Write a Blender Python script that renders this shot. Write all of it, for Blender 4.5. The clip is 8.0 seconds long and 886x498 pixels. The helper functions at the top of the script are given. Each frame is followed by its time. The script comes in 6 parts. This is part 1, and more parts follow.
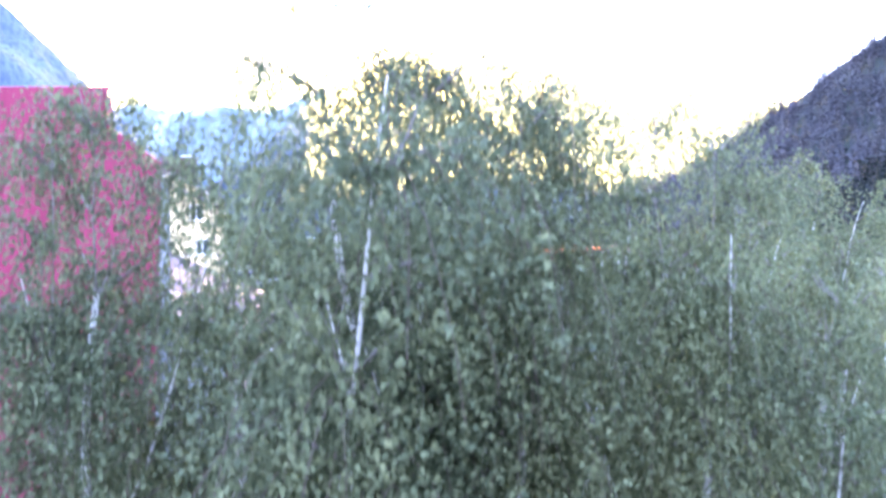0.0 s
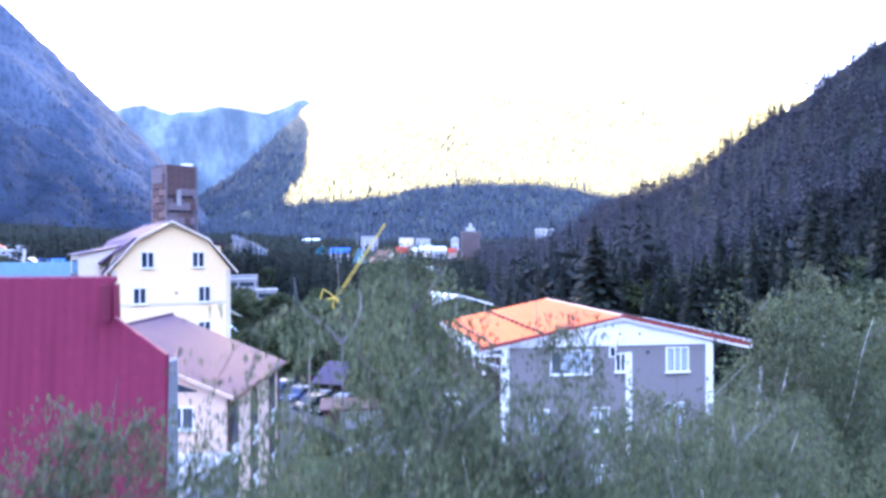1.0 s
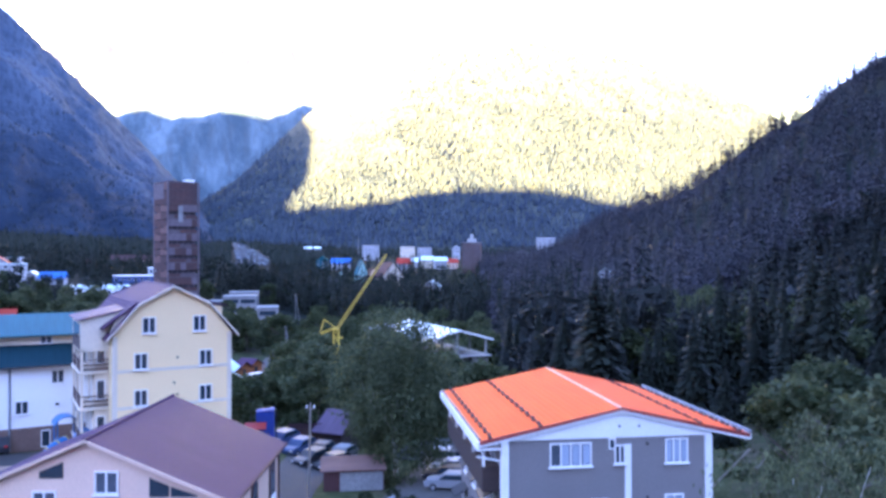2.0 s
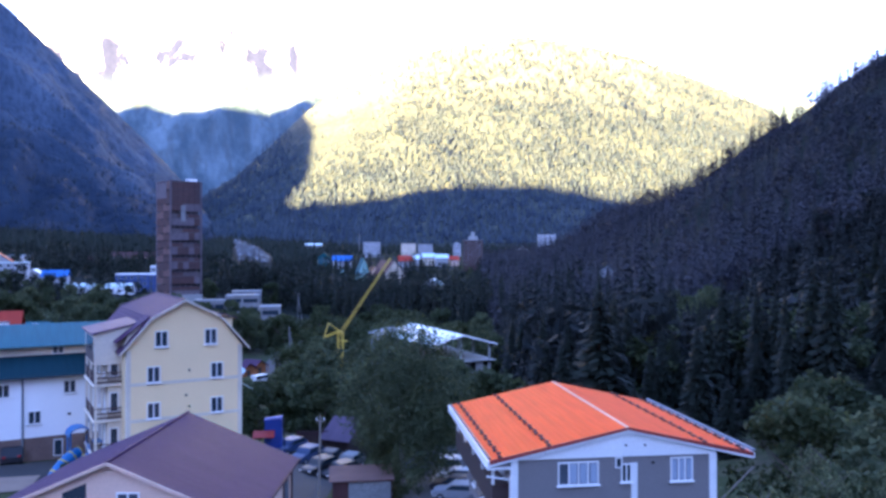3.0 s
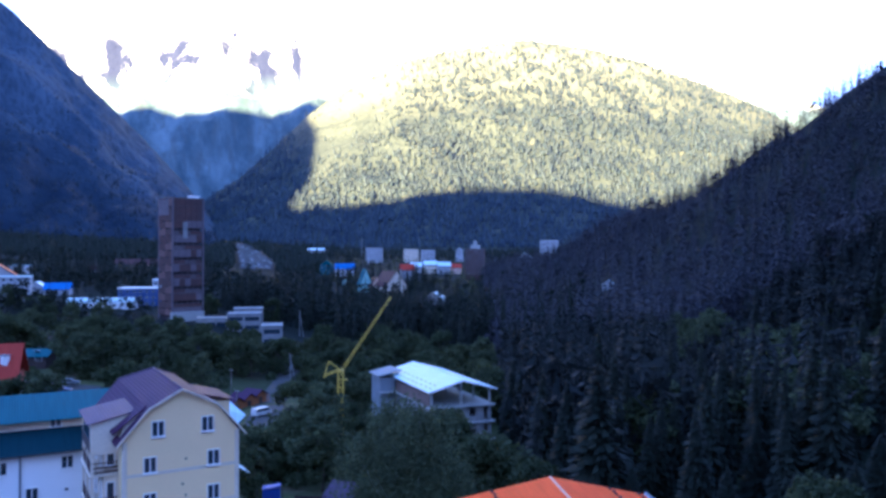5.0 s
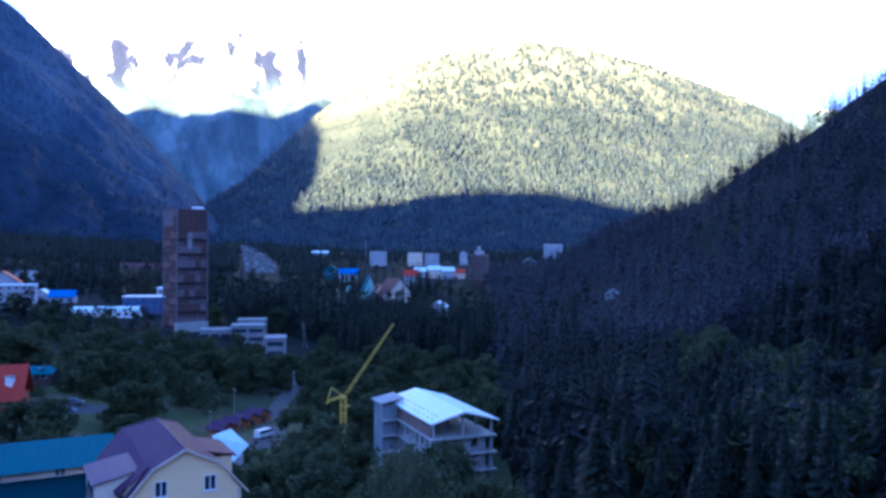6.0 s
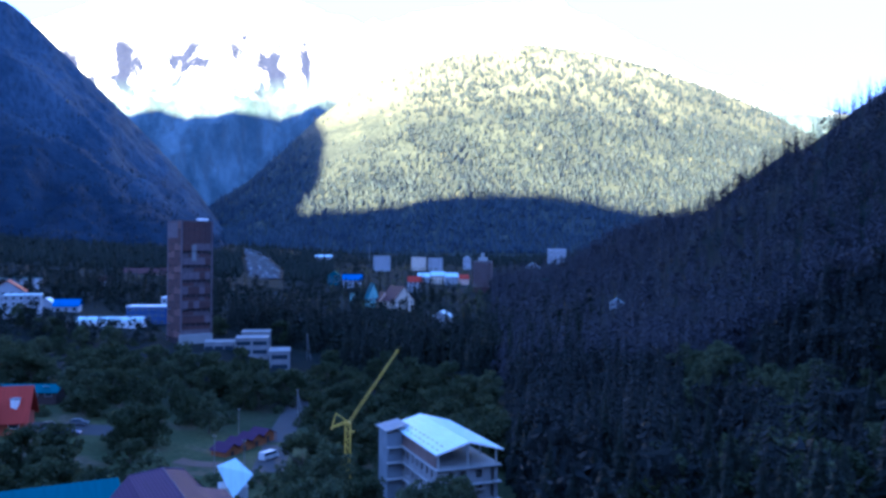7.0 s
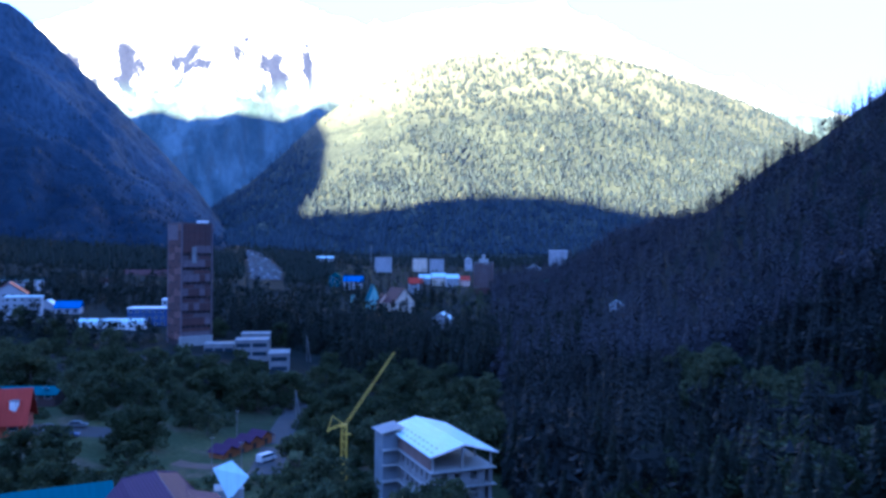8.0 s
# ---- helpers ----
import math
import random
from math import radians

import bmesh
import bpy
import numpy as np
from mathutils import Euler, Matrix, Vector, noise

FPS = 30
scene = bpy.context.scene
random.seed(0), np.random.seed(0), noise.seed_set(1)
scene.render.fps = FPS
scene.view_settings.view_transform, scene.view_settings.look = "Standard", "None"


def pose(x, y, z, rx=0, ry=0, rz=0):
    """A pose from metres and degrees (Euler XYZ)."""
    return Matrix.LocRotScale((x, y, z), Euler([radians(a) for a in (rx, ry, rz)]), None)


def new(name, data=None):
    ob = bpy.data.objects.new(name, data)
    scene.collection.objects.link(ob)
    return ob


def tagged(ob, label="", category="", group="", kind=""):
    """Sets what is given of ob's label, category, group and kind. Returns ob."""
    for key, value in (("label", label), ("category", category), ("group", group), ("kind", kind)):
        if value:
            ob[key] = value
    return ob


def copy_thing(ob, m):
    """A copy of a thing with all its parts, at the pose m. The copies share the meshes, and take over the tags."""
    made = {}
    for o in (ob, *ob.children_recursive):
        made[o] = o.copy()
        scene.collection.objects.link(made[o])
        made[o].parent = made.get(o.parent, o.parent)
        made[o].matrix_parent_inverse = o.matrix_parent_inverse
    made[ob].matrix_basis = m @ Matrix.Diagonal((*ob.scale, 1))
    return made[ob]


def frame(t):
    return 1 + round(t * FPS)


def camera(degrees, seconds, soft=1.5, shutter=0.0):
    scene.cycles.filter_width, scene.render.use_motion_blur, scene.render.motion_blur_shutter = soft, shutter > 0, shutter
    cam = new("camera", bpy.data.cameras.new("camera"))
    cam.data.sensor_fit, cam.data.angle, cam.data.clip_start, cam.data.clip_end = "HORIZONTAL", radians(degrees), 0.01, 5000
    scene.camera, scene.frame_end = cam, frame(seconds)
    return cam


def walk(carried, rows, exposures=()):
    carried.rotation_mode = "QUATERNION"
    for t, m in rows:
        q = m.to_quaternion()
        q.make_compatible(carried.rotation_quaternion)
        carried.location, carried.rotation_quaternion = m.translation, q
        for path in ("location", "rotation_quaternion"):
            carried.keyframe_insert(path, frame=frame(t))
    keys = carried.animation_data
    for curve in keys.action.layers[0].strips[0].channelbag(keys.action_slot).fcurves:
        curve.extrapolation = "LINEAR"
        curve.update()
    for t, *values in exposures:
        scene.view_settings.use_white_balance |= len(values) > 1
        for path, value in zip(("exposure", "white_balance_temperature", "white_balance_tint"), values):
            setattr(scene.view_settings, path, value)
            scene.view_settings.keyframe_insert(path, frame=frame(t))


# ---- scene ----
cam = camera(60.3, 8.0, soft=3.0, shutter=0.45)
# seconds, eye x y z, yaw, pitch, roll
PATH = [
    (0.0, 0.000, 0.250, 10.950, 0.036, 0.280, 0.260),
    (0.5, -0.069, 0.348, 12.744, 0.036, 0.078, 0.263),
    (1.0, -0.220, 0.430, 14.869, 0.031, 0.254, 0.291),
    (1.5, -0.214, 0.322, 17.151, 0.062, 0.284, 0.300),
    (1.7, -0.190, 0.270, 18.150, 0.085, 0.610, 0.220),
    (2.0, -0.149, 0.193, 19.694, 0.123, 0.691, 0.120),
    (2.2, -0.200, -0.050, 20.770, 0.140, 0.520, 0.090),
    (3.5, -0.912, -0.889, 21.723, 0.167, 0.371, 0.067),
    (4.0, -0.779, -0.518, 23.522, 0.155, 0.378, 0.040),
    (4.5, -0.505, -0.335, 25.910, 0.238, 0.441, 0.030),
    (4.7, -0.420, -0.420, 26.950, 0.290, 0.444, 0.000),
    (6.0, -0.060, -1.141, 33.700, 0.684, 0.456, -0.316),
    (6.5, -0.198, -1.208, 36.276, 0.837, 0.507, -0.390),
    (7.0, -0.371, -1.117, 38.422, 0.937, 0.560, -0.393),
    (7.5, -0.190, -1.277, 38.854, 1.047, 0.553, -0.374),
    (8.0, 0.898, -1.871, 38.861, 1.101, 0.641, -0.379),
]
EXPOSURES = [(0.0, 6.98, 6700, 31), (0.5, 6.34, 6325, 32), (1.0, 5.8, 6150, 33), (1.5, 5.4, 5950, 34), (2.0, 4.95, 5700, 34), (3.5, 4.15, 5300, 35), (4.5, 3.92, 5000, 32), (6.0, 3.68, 4500, 29), (8.0, 3.62, 4300, 27)]
walk(cam, [(t, pose(x, y, z, 90 + pitch, roll, yaw)) for t, x, y, z, yaw, pitch, roll in PATH], EXPOSURES)

# ---- sky and sun: low morning sun from behind and to the left, over the valley's mountains ----
SUN_TO = Vector((0.45, 0.893, 0.0))          # the way the light goes, on the map
SUN_UP = 9.0                                # degrees above the horizon
sky_world = bpy.data.worlds.new("sky")
scene.world = sky_world
sky_world.use_nodes = True
wn = sky_world.node_tree.nodes
sky = wn.new("ShaderNodeTexSky")
sky.sky_type, sky.sun_disc = "NISHITA", False
sky.sun_elevation = radians(SUN_UP)
sky.sun_rotation = math.atan2(-SUN_TO.x, -SUN_TO.y)
sky.air_density, sky.dust_density, sky.ozone_density = 1.3, 0.4, 4.0
wn["Background"].inputs["Strength"].default_value = 0.055
# white morning haze all round the horizon, clear blue above
way = wn.new("ShaderNodeTexCoord")
up = wn.new("ShaderNodeSeparateXYZ")
haze = wn.new("ShaderNodeMapRange")
haze.inputs["From Min"].default_value, haze.inputs["From Max"].default_value = 0.34, 0.85
haze.inputs["To Min"].default_value, haze.inputs["To Max"].default_value = 0.85, 0.0
veil = wn.new("ShaderNodeMix")
veil.data_type = "RGBA"
veil.inputs[7].default_value = (2.3, 2.95, 4.6, 1)
wl = sky_world.node_tree.links
wl.new(way.outputs["Generated"], up.inputs[0])
wl.new(up.outputs["Z"], haze.inputs["Value"])
wl.new(haze.outputs["Result"], veil.inputs[0])
wl.new(sky.outputs["Color"], veil.inputs[6])
wl.new(veil.outputs[2], wn["Background"].inputs["Color"])
sun = new("sun", bpy.data.lights.new("sun", "SUN"))
sun.data.energy, sun.data.angle, sun.data.color = 5.0, radians(0.5), (1.0, 0.73, 0.215)
light_way = (SUN_TO * math.cos(radians(SUN_UP)) - Vector((0, 0, math.sin(radians(SUN_UP))))).normalized()
sun.matrix_world = Matrix.Translation((-300, -600, 400)) @ light_way.to_track_quat("-Z", "Y").to_matrix().to_4x4()


# ---- materials ----
def nodes_of(name):
    m = bpy.data.materials.new(name)
    m.use_nodes = True
    t = m.node_tree
    return m, t, t.nodes["Principled BSDF"], t.nodes["Material Output"]


def mixed(t, fac, a, b):
    n = t.nodes.new("ShaderNodeMix")
    n.data_type = "RGBA"
    t.links.new(fac, n.inputs[0])
    for socket, v in ((n.inputs[6], a), (n.inputs[7], b)):
        if isinstance(v, bpy.types.NodeSocket):
            t.links.new(v, socket)
        else:
            socket.default_value = (*v, 1)
    return n.outputs[2]


def noise_of(t, scale, detail=4, stretch=None, space="Object", rough=0.5):
    co = t.nodes.new("ShaderNodeTexCoord")
    src = co.outputs["Object" if space == "World" else space]
    if space == "World":
        src = t.nodes.new("ShaderNodeNewGeometry").outputs["Position"]
    if stretch:
        mp = t.nodes.new("ShaderNodeMapping")
        mp.inputs["Scale"].default_value = stretch
        t.links.new(src, mp.inputs["Vector"])
        src = mp.outputs["Vector"]
    n = t.nodes.new("ShaderNodeTexNoise")
    n.inputs["Scale"].default_value, n.inputs["Detail"].default_value = scale, detail
    n.inputs["Roughness"].default_value = rough
    t.links.new(src, n.inputs["Vector"])
    return n.outputs["Fac"]


def ramp(t, fac, lo, hi):
    n = t.nodes.new("ShaderNodeMapRange")
    n.inputs["From Min"].default_value, n.inputs["From Max"].default_value = lo, hi
    t.links.new(fac, n.inputs["Value"])
    return n.outputs["Result"]


def bumped(t, bsdf, height, strength, distance):
    b = t.nodes.new("ShaderNodeBump")
    b.inputs["Strength"].default_value, b.inputs["Distance"].default_value = strength, distance
    t.links.new(height, b.inputs["Height"])
    t.links.new(b.outputs["Normal"], bsdf.inputs["Normal"])


def surface(name, col, dark=None, rough=0.8, metal=0.0, big=0.4, small=12.0, bump=0.15, depth=0.01, stretch=None):
    """A painted or mineral surface: stains at one scale, grain at another."""
    m, t, b, _ = nodes_of(name)
    dark = dark or tuple(c * 0.72 for c in col)
    grain = noise_of(t, small, 5, stretch)
    stain = ramp(t, noise_of(t, big, 3, stretch), 0.35, 0.75)
    c = mixed(t, stain, col, dark)
    c = mixed(t, ramp(t, grain, 0.3, 0.9), c, tuple(x * 0.85 for x in dark))
    t.links.new(c, b.inputs["Base Color"])
    b.inputs["Roughness"].default_value, b.inputs["Metallic"].default_value = rough, metal
    bumped(t, b, grain, bump, depth)
    return m


def foliage(name, a, b_, sap=0.35, patch=0.5):
    """Leaves: each one of its own green, some light coming through."""
    m, t, b, out = nodes_of(name)
    g = t.nodes.new("ShaderNodeNewGeometry")
    o = t.nodes.new("ShaderNodeObjectInfo")
    c = mixed(t, g.outputs["Random Per Island"], a, b_)
    c2 = mixed(t, o.outputs["Random"], (0.86, 0.9, 0.8), (1.15, 1.1, 1.0))
    c2 = mixed(t, ramp(t, noise_of(t, patch, 3, None, "World"), 0.38, 0.64), c2, (0.68, 0.72, 0.72))
    mul = t.nodes.new("ShaderNodeMix")
    mul.data_type, mul.blend_type = "RGBA", "MULTIPLY"
    mul.inputs[0].default_value = 1.0
    t.links.new(c, mul.inputs[6])
    t.links.new(c2, mul.inputs[7])
    t.links.new(mul.outputs[2], b.inputs["Base Color"])
    b.inputs["Roughness"].default_value = 0.75
    b.inputs["Specular IOR Level"].default_value = 0.2
    tr = t.nodes.new("ShaderNodeBsdfTranslucent")
    t.links.new(mul.outputs[2], tr.inputs["Color"])
    mx = t.nodes.new("ShaderNodeMixShader")
    mx.inputs[0].default_value = sap
    t.links.new(b.outputs[0], mx.inputs[1])
    t.links.new(tr.outputs[0], mx.inputs[2])
    t.links.new(mx.outputs[0], out.inputs["Surface"])
    return m


def terrain(name, low, high, rock, scale=0.01, rock_at=(0.6, 0.75), relief=1.0, meadow=None):
    """Slopes: two greens in patches, with bare stone or scree where the big noise says."""
    m, t, b, _ = nodes_of(name)
    patch = ramp(t, noise_of(t, scale, 6), 0.35, 0.65)
    fine = noise_of(t, scale * 14, 6)
    c = mixed(t, patch, low, high)
    c = mixed(t, ramp(t, fine, 0.35, 0.8), c, tuple(x * 0.55 for x in low))
    stone = ramp(t, noise_of(t, scale * 2.3, 8, (1.6, 1.6, 0.5)), *rock_at)
    c = mixed(t, stone, c, rock)
    if meadow:               # open grass above the trees, paled further for the hill's bright hazy top
        g = t.nodes.new("ShaderNodeNewGeometry")
        sep = t.nodes.new("ShaderNodeSeparateXYZ")
        t.links.new(g.outputs["Position"], sep.inputs[0])
        lift = t.nodes.new("ShaderNodeMath")
        lift.operation = "MULTIPLY_ADD"
        lift.inputs[1].default_value = 260.0
        t.links.new(noise_of(t, scale * 0.7, 4), lift.inputs[0])
        t.links.new(sep.outputs["Z"], lift.inputs[2])
        c = mixed(t, ramp(t, lift.outputs[0], meadow[0], meadow[1]), c, (0.155, 0.160, 0.120))
    t.links.new(c, b.inputs["Base Color"])
    b.inputs["Roughness"].default_value = 0.95
    b.inputs["Specular IOR Level"].default_value = 0.1
    bumped(t, b, fine, 0.7, relief)
    return m


def corrugated(name, col, pitch, axis="X", rough=0.45, metal=0.0, dark=None):
    """Ribbed sheet roofing with faded streaks."""
    m, t, b, _ = nodes_of(name)
    co = t.nodes.new("ShaderNodeTexCoord")
    w = t.nodes.new("ShaderNodeTexWave")
    w.bands_direction = axis
    w.inputs["Scale"].default_value = 0.314 / pitch
    t.links.new(co.outputs["Object"], w.inputs["Vector"])
    streak = noise_of(t, 1.0, 4, (3, 0.25, 0.25) if axis == "X" else (0.25, 3, 0.25))
    grain = noise_of(t, 6.0, 5)
    c = mixed(t, ramp(t, streak, 0.35, 0.7), col, dark or tuple(x * 0.8 for x in col))
    c = mixed(t, ramp(t, grain, 0.4, 0.9), c, tuple(x * 0.82 for x in col))
    t.links.new(c, b.inputs["Base Color"])
    b.inputs["Roughness"].default_value, b.inputs["Metallic"].default_value = rough, metal
    b.inputs["Specular IOR Level"].default_value = 0.04
    bumped(t, b, w.outputs["Fac"], 0.5, 0.03)
    return m


def glazing(name, col=(0.02, 0.03, 0.04)):
    m, t, b, _ = nodes_of(name)
    c = mixed(t, noise_of(t, 1.3, 2), col, tuple(x * 1.8 for x in col))
    t.links.new(c, b.inputs["Base Color"])
    b.inputs["Roughness"].default_value = 0.08
    return m


def birch_bark(name):
    m, t, b, _ = nodes_of(name)
    band = ramp(t, noise_of(t, 4.0, 4, (1.0, 1.0, 4.0)), 0.56, 0.66)
    grime = noise_of(t, 1.2, 3)
    c = mixed(t, grime, (0.58, 0.57, 0.54), (0.34, 0.33, 0.31))
    t.links.new(mixed(t, band, c, (0.04, 0.035, 0.03)), b.inputs["Base Color"])
    b.inputs["Roughness"].default_value = 0.85
    return m


def slope_noise(t, across, up, detail=5, rough=0.55, shear=0.0):
    """Noise laid along a mountain's side: across it by bearing, up it from foot to crest."""
    co = t.nodes.new("ShaderNodeTexCoord")
    mp = t.nodes.new("ShaderNodeMapping")
    mp.inputs["Scale"].default_value = (across, up, 1)
    mp.inputs["Rotation"].default_value = (0, 0, shear)
    t.links.new(co.outputs["UV"], mp.inputs["Vector"])
    n = t.nodes.new("ShaderNodeTexNoise")
    n.inputs["Scale"].default_value, n.inputs["Detail"].default_value, n.inputs["Roughness"].default_value = 1.0, detail, rough
    t.links.new(mp.outputs["Vector"], n.inputs["Vector"])
    return n.outputs["Fac"]


def slope_place(t):
    """Bearing and rise of a point on a mountain's side."""
    co = t.nodes.new("ShaderNodeTexCoord")
    sep = t.nodes.new("ShaderNodeSeparateXYZ")
    t.links.new(co.outputs["UV"], sep.inputs[0])
    return sep.outputs["X"], sep.outputs["Y"]


def product(t, a, b):
    n = t.nodes.new("ShaderNodeMath")
    n.operation = "MULTIPLY"
    t.links.new(a, n.inputs[0])
    t.links.new(b, n.inputs[1])
    return n.outputs[0]


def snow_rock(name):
    """Snowfields, with crags and the snow's shade painted as blue patches near the left; scree and rock bands lower
    down, tinted haze blue.
    """
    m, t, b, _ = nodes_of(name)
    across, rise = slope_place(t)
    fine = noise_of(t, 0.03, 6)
    # shaded snow painted in as blue patches, bounded by bearing and rise
    blue_shade = ramp(t, slope_noise(t, 38, 8.0, 7, 0.62, 0.35), 0.43, 0.53)
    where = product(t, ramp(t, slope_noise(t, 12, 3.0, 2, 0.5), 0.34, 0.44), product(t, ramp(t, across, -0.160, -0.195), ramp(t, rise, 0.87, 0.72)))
    c = mixed(t, product(t, blue_shade, where), (0.82, 0.84, 0.88), (0.0095, 0.0155, 0.060))
    g = t.nodes.new("ShaderNodeNewGeometry")
    sep = t.nodes.new("ShaderNodeSeparateXYZ")
    t.links.new(g.outputs["Position"], sep.inputs[0])
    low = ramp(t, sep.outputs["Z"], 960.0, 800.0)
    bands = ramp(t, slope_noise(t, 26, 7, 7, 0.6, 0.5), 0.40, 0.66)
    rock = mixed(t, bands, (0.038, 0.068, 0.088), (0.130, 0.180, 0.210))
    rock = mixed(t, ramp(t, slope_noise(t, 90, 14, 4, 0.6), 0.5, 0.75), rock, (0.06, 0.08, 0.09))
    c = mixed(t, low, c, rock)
    t.links.new(c, b.inputs["Base Color"])
    b.inputs["Roughness"].default_value = 0.9
    bumped(t, b, fine, 0.8, 12.0)
    return m


def river_gravel(name):
    """Dark blue-grey gravel with braided paler channels."""
    m, t, b, _ = nodes_of(name)
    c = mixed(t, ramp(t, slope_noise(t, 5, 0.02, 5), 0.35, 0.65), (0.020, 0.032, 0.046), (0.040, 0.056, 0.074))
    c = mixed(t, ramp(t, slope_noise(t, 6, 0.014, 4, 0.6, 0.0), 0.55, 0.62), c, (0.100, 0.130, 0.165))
    t.links.new(c, b.inputs["Base Color"])
    b.inputs["Specular IOR Level"].default_value = 0.05
    b.inputs["Roughness"].default_value = 0.95
    bumped(t, b, noise_of(t, 0.2, 4), 0.5, 1.0)
    return m


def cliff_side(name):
    """A mountain side with haze blue put into its colours: dark woods low down, paler thin grass and scree chutes
    higher up.
    """
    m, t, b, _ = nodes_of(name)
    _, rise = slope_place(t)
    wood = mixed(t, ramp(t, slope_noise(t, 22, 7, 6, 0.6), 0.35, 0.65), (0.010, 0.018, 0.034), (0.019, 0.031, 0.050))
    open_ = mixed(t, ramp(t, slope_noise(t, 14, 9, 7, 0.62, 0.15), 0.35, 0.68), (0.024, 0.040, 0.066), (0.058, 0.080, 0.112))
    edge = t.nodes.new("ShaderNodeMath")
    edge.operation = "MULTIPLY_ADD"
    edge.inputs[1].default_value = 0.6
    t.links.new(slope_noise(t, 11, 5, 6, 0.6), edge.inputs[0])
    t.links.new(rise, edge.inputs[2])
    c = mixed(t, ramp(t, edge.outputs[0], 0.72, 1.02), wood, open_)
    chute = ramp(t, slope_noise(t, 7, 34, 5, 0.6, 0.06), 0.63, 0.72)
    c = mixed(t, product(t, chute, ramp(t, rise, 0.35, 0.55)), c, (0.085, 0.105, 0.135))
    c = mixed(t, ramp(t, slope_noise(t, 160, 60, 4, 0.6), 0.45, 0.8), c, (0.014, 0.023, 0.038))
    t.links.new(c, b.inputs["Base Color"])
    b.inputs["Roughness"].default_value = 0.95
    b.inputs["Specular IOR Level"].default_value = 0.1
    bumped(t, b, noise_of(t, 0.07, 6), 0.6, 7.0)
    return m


ORANGE = corrugated("orange roof sheet", (0.93, 0.108, 0.018), 0.35, "X", 0.6)
MAROON = corrugated("maroon sheet", (0.25, 0.036, 0.07), 0.22, "X", 0.5)
PLUM = corrugated("plum roof sheet", (0.068, 0.029, 0.066), 0.25, "X", 0.5)
PLUM_Y = corrugated("plum roof sheet along the eaves", (0.068, 0.029, 0.066), 0.25, "Y", 0.5)
LILAC = corrugated("faded lilac sheet", (0.125, 0.088, 0.128), 0.25, "X", 0.5)
TEAL = corrugated("teal roof sheet", (0.018, 0.105, 0.130), 0.25, "X", 0.45)
TEAL_DARK = corrugated("dark teal roof sheet", (0.012, 0.040, 0.052), 0.25, "X", 0.5)
WHITE_SHEET = corrugated("bare zinc sheet", (0.66, 0.80, 0.80), 0.25, "X", 0.4)
BROWN_SHEET = corrugated("brown roof sheet", (0.090, 0.046, 0.045), 0.25, "X", 0.55)
BLUE_SHEET = corrugated("blue roof sheet", (0.05, 0.16, 0.42), 0.25, "X", 0.45)
RED_SHEET = corrugated("red roof sheet", (0.42, 0.06, 0.04), 0.25, "X", 0.5)
GREEN_SHEET = corrugated("green roof sheet", (0.04, 0.17, 0.11), 0.25, "X", 0.5)
CREAM = surface("cream render", (0.92, 0.70, 0.39), (0.86, 0.65, 0.36), 0.9, big=0.25)
CREAM_PALE = surface("pale trim render", (0.80, 0.69, 0.54), None, 0.9, big=0.25)
PINK_PALE = surface("pale peach render", (0.78, 0.555, 0.42), (0.70, 0.49, 0.37), 0.9, big=0.3)
WHITE = surface("white paint", (0.88, 0.88, 0.86), (0.78, 0.78, 0.76), 0.7, big=0.3)
WHITE_WALL = surface("white render", (0.88, 0.88, 0.88), (0.78, 0.79, 0.79), 0.9, big=0.15)
GREY = surface("grey brown render", (0.225, 0.205, 0.20), (0.19, 0.175, 0.17), 0.9, big=0.2)
GREY_BLUE = surface("grey blue cladding", (0.22, 0.25, 0.28), None, 0.7)
BROWN = surface("dark brown boards", (0.05, 0.03, 0.028), None, 0.7, stretch=(1, 1, 8))
DARK = surface("dark metal", (0.025, 0.025, 0.028), None, 0.5)
RAIL = surface("wine brown iron", (0.085, 0.045, 0.045), None, 0.6)
BRICK = surface("brown brick plinth", (0.21, 0.14, 0.115), (0.14, 0.09, 0.075), 0.9, small=6)
CONCRETE = surface("raw concrete", (0.30, 0.30, 0.30), (0.17, 0.17, 0.17), 0.95, big=0.3, small=4)
CONCRETE_PALE = surface("pale concrete", (0.42, 0.42, 0.40), (0.26, 0.26, 0.25), 0.95, big=0.08)
RUST = surface("rusty brown panels", (0.12, 0.055, 0.045), (0.06, 0.04, 0.042), 0.95, big=0.05, small=0.6)
MAUVE = surface("pale mauve panels", (0.17, 0.135, 0.145), (0.11, 0.085, 0.095), 0.95, big=0.05, small=0.6)
RUST_PALE = surface("washed rust panels", (0.20, 0.11, 0.09), (0.13, 0.07, 0.06), 0.95, big=0.05, small=0.6)
CORE_SHADE = surface("dark core in place of inner shade", (0.060, 0.048, 0.055), None, 0.95, big=0.1, small=0.6)
PANEL = surface("weathered grey panels", (0.13, 0.105, 0.11), (0.075, 0.055, 0.06), 0.95, big=0.05, small=0.6)
TIMBER = surface("orange stained timber", (0.34, 0.12, 0.04), None, 0.8, stretch=(6, 1, 1))
POLE_WOOD = surface("grey pole timber", (0.24, 0.21, 0.18), None, 0.9, stretch=(1, 1, 6))
YELLOW = surface("yellow crane paint", (0.72, 0.50, 0.05), (0.5, 0.34, 0.05), 0.6, big=0.6)
ASPHALT = surface("asphalt", (0.062, 0.060, 0.060), (0.036, 0.034, 0.034), 0.95, big=0.1, small=4)
GRAVEL = surface("trodden gravel yard", (0.130, 0.118, 0.105), (0.075, 0.066, 0.056), 0.98, big=0.15, small=3, bump=0.5, depth=0.05)
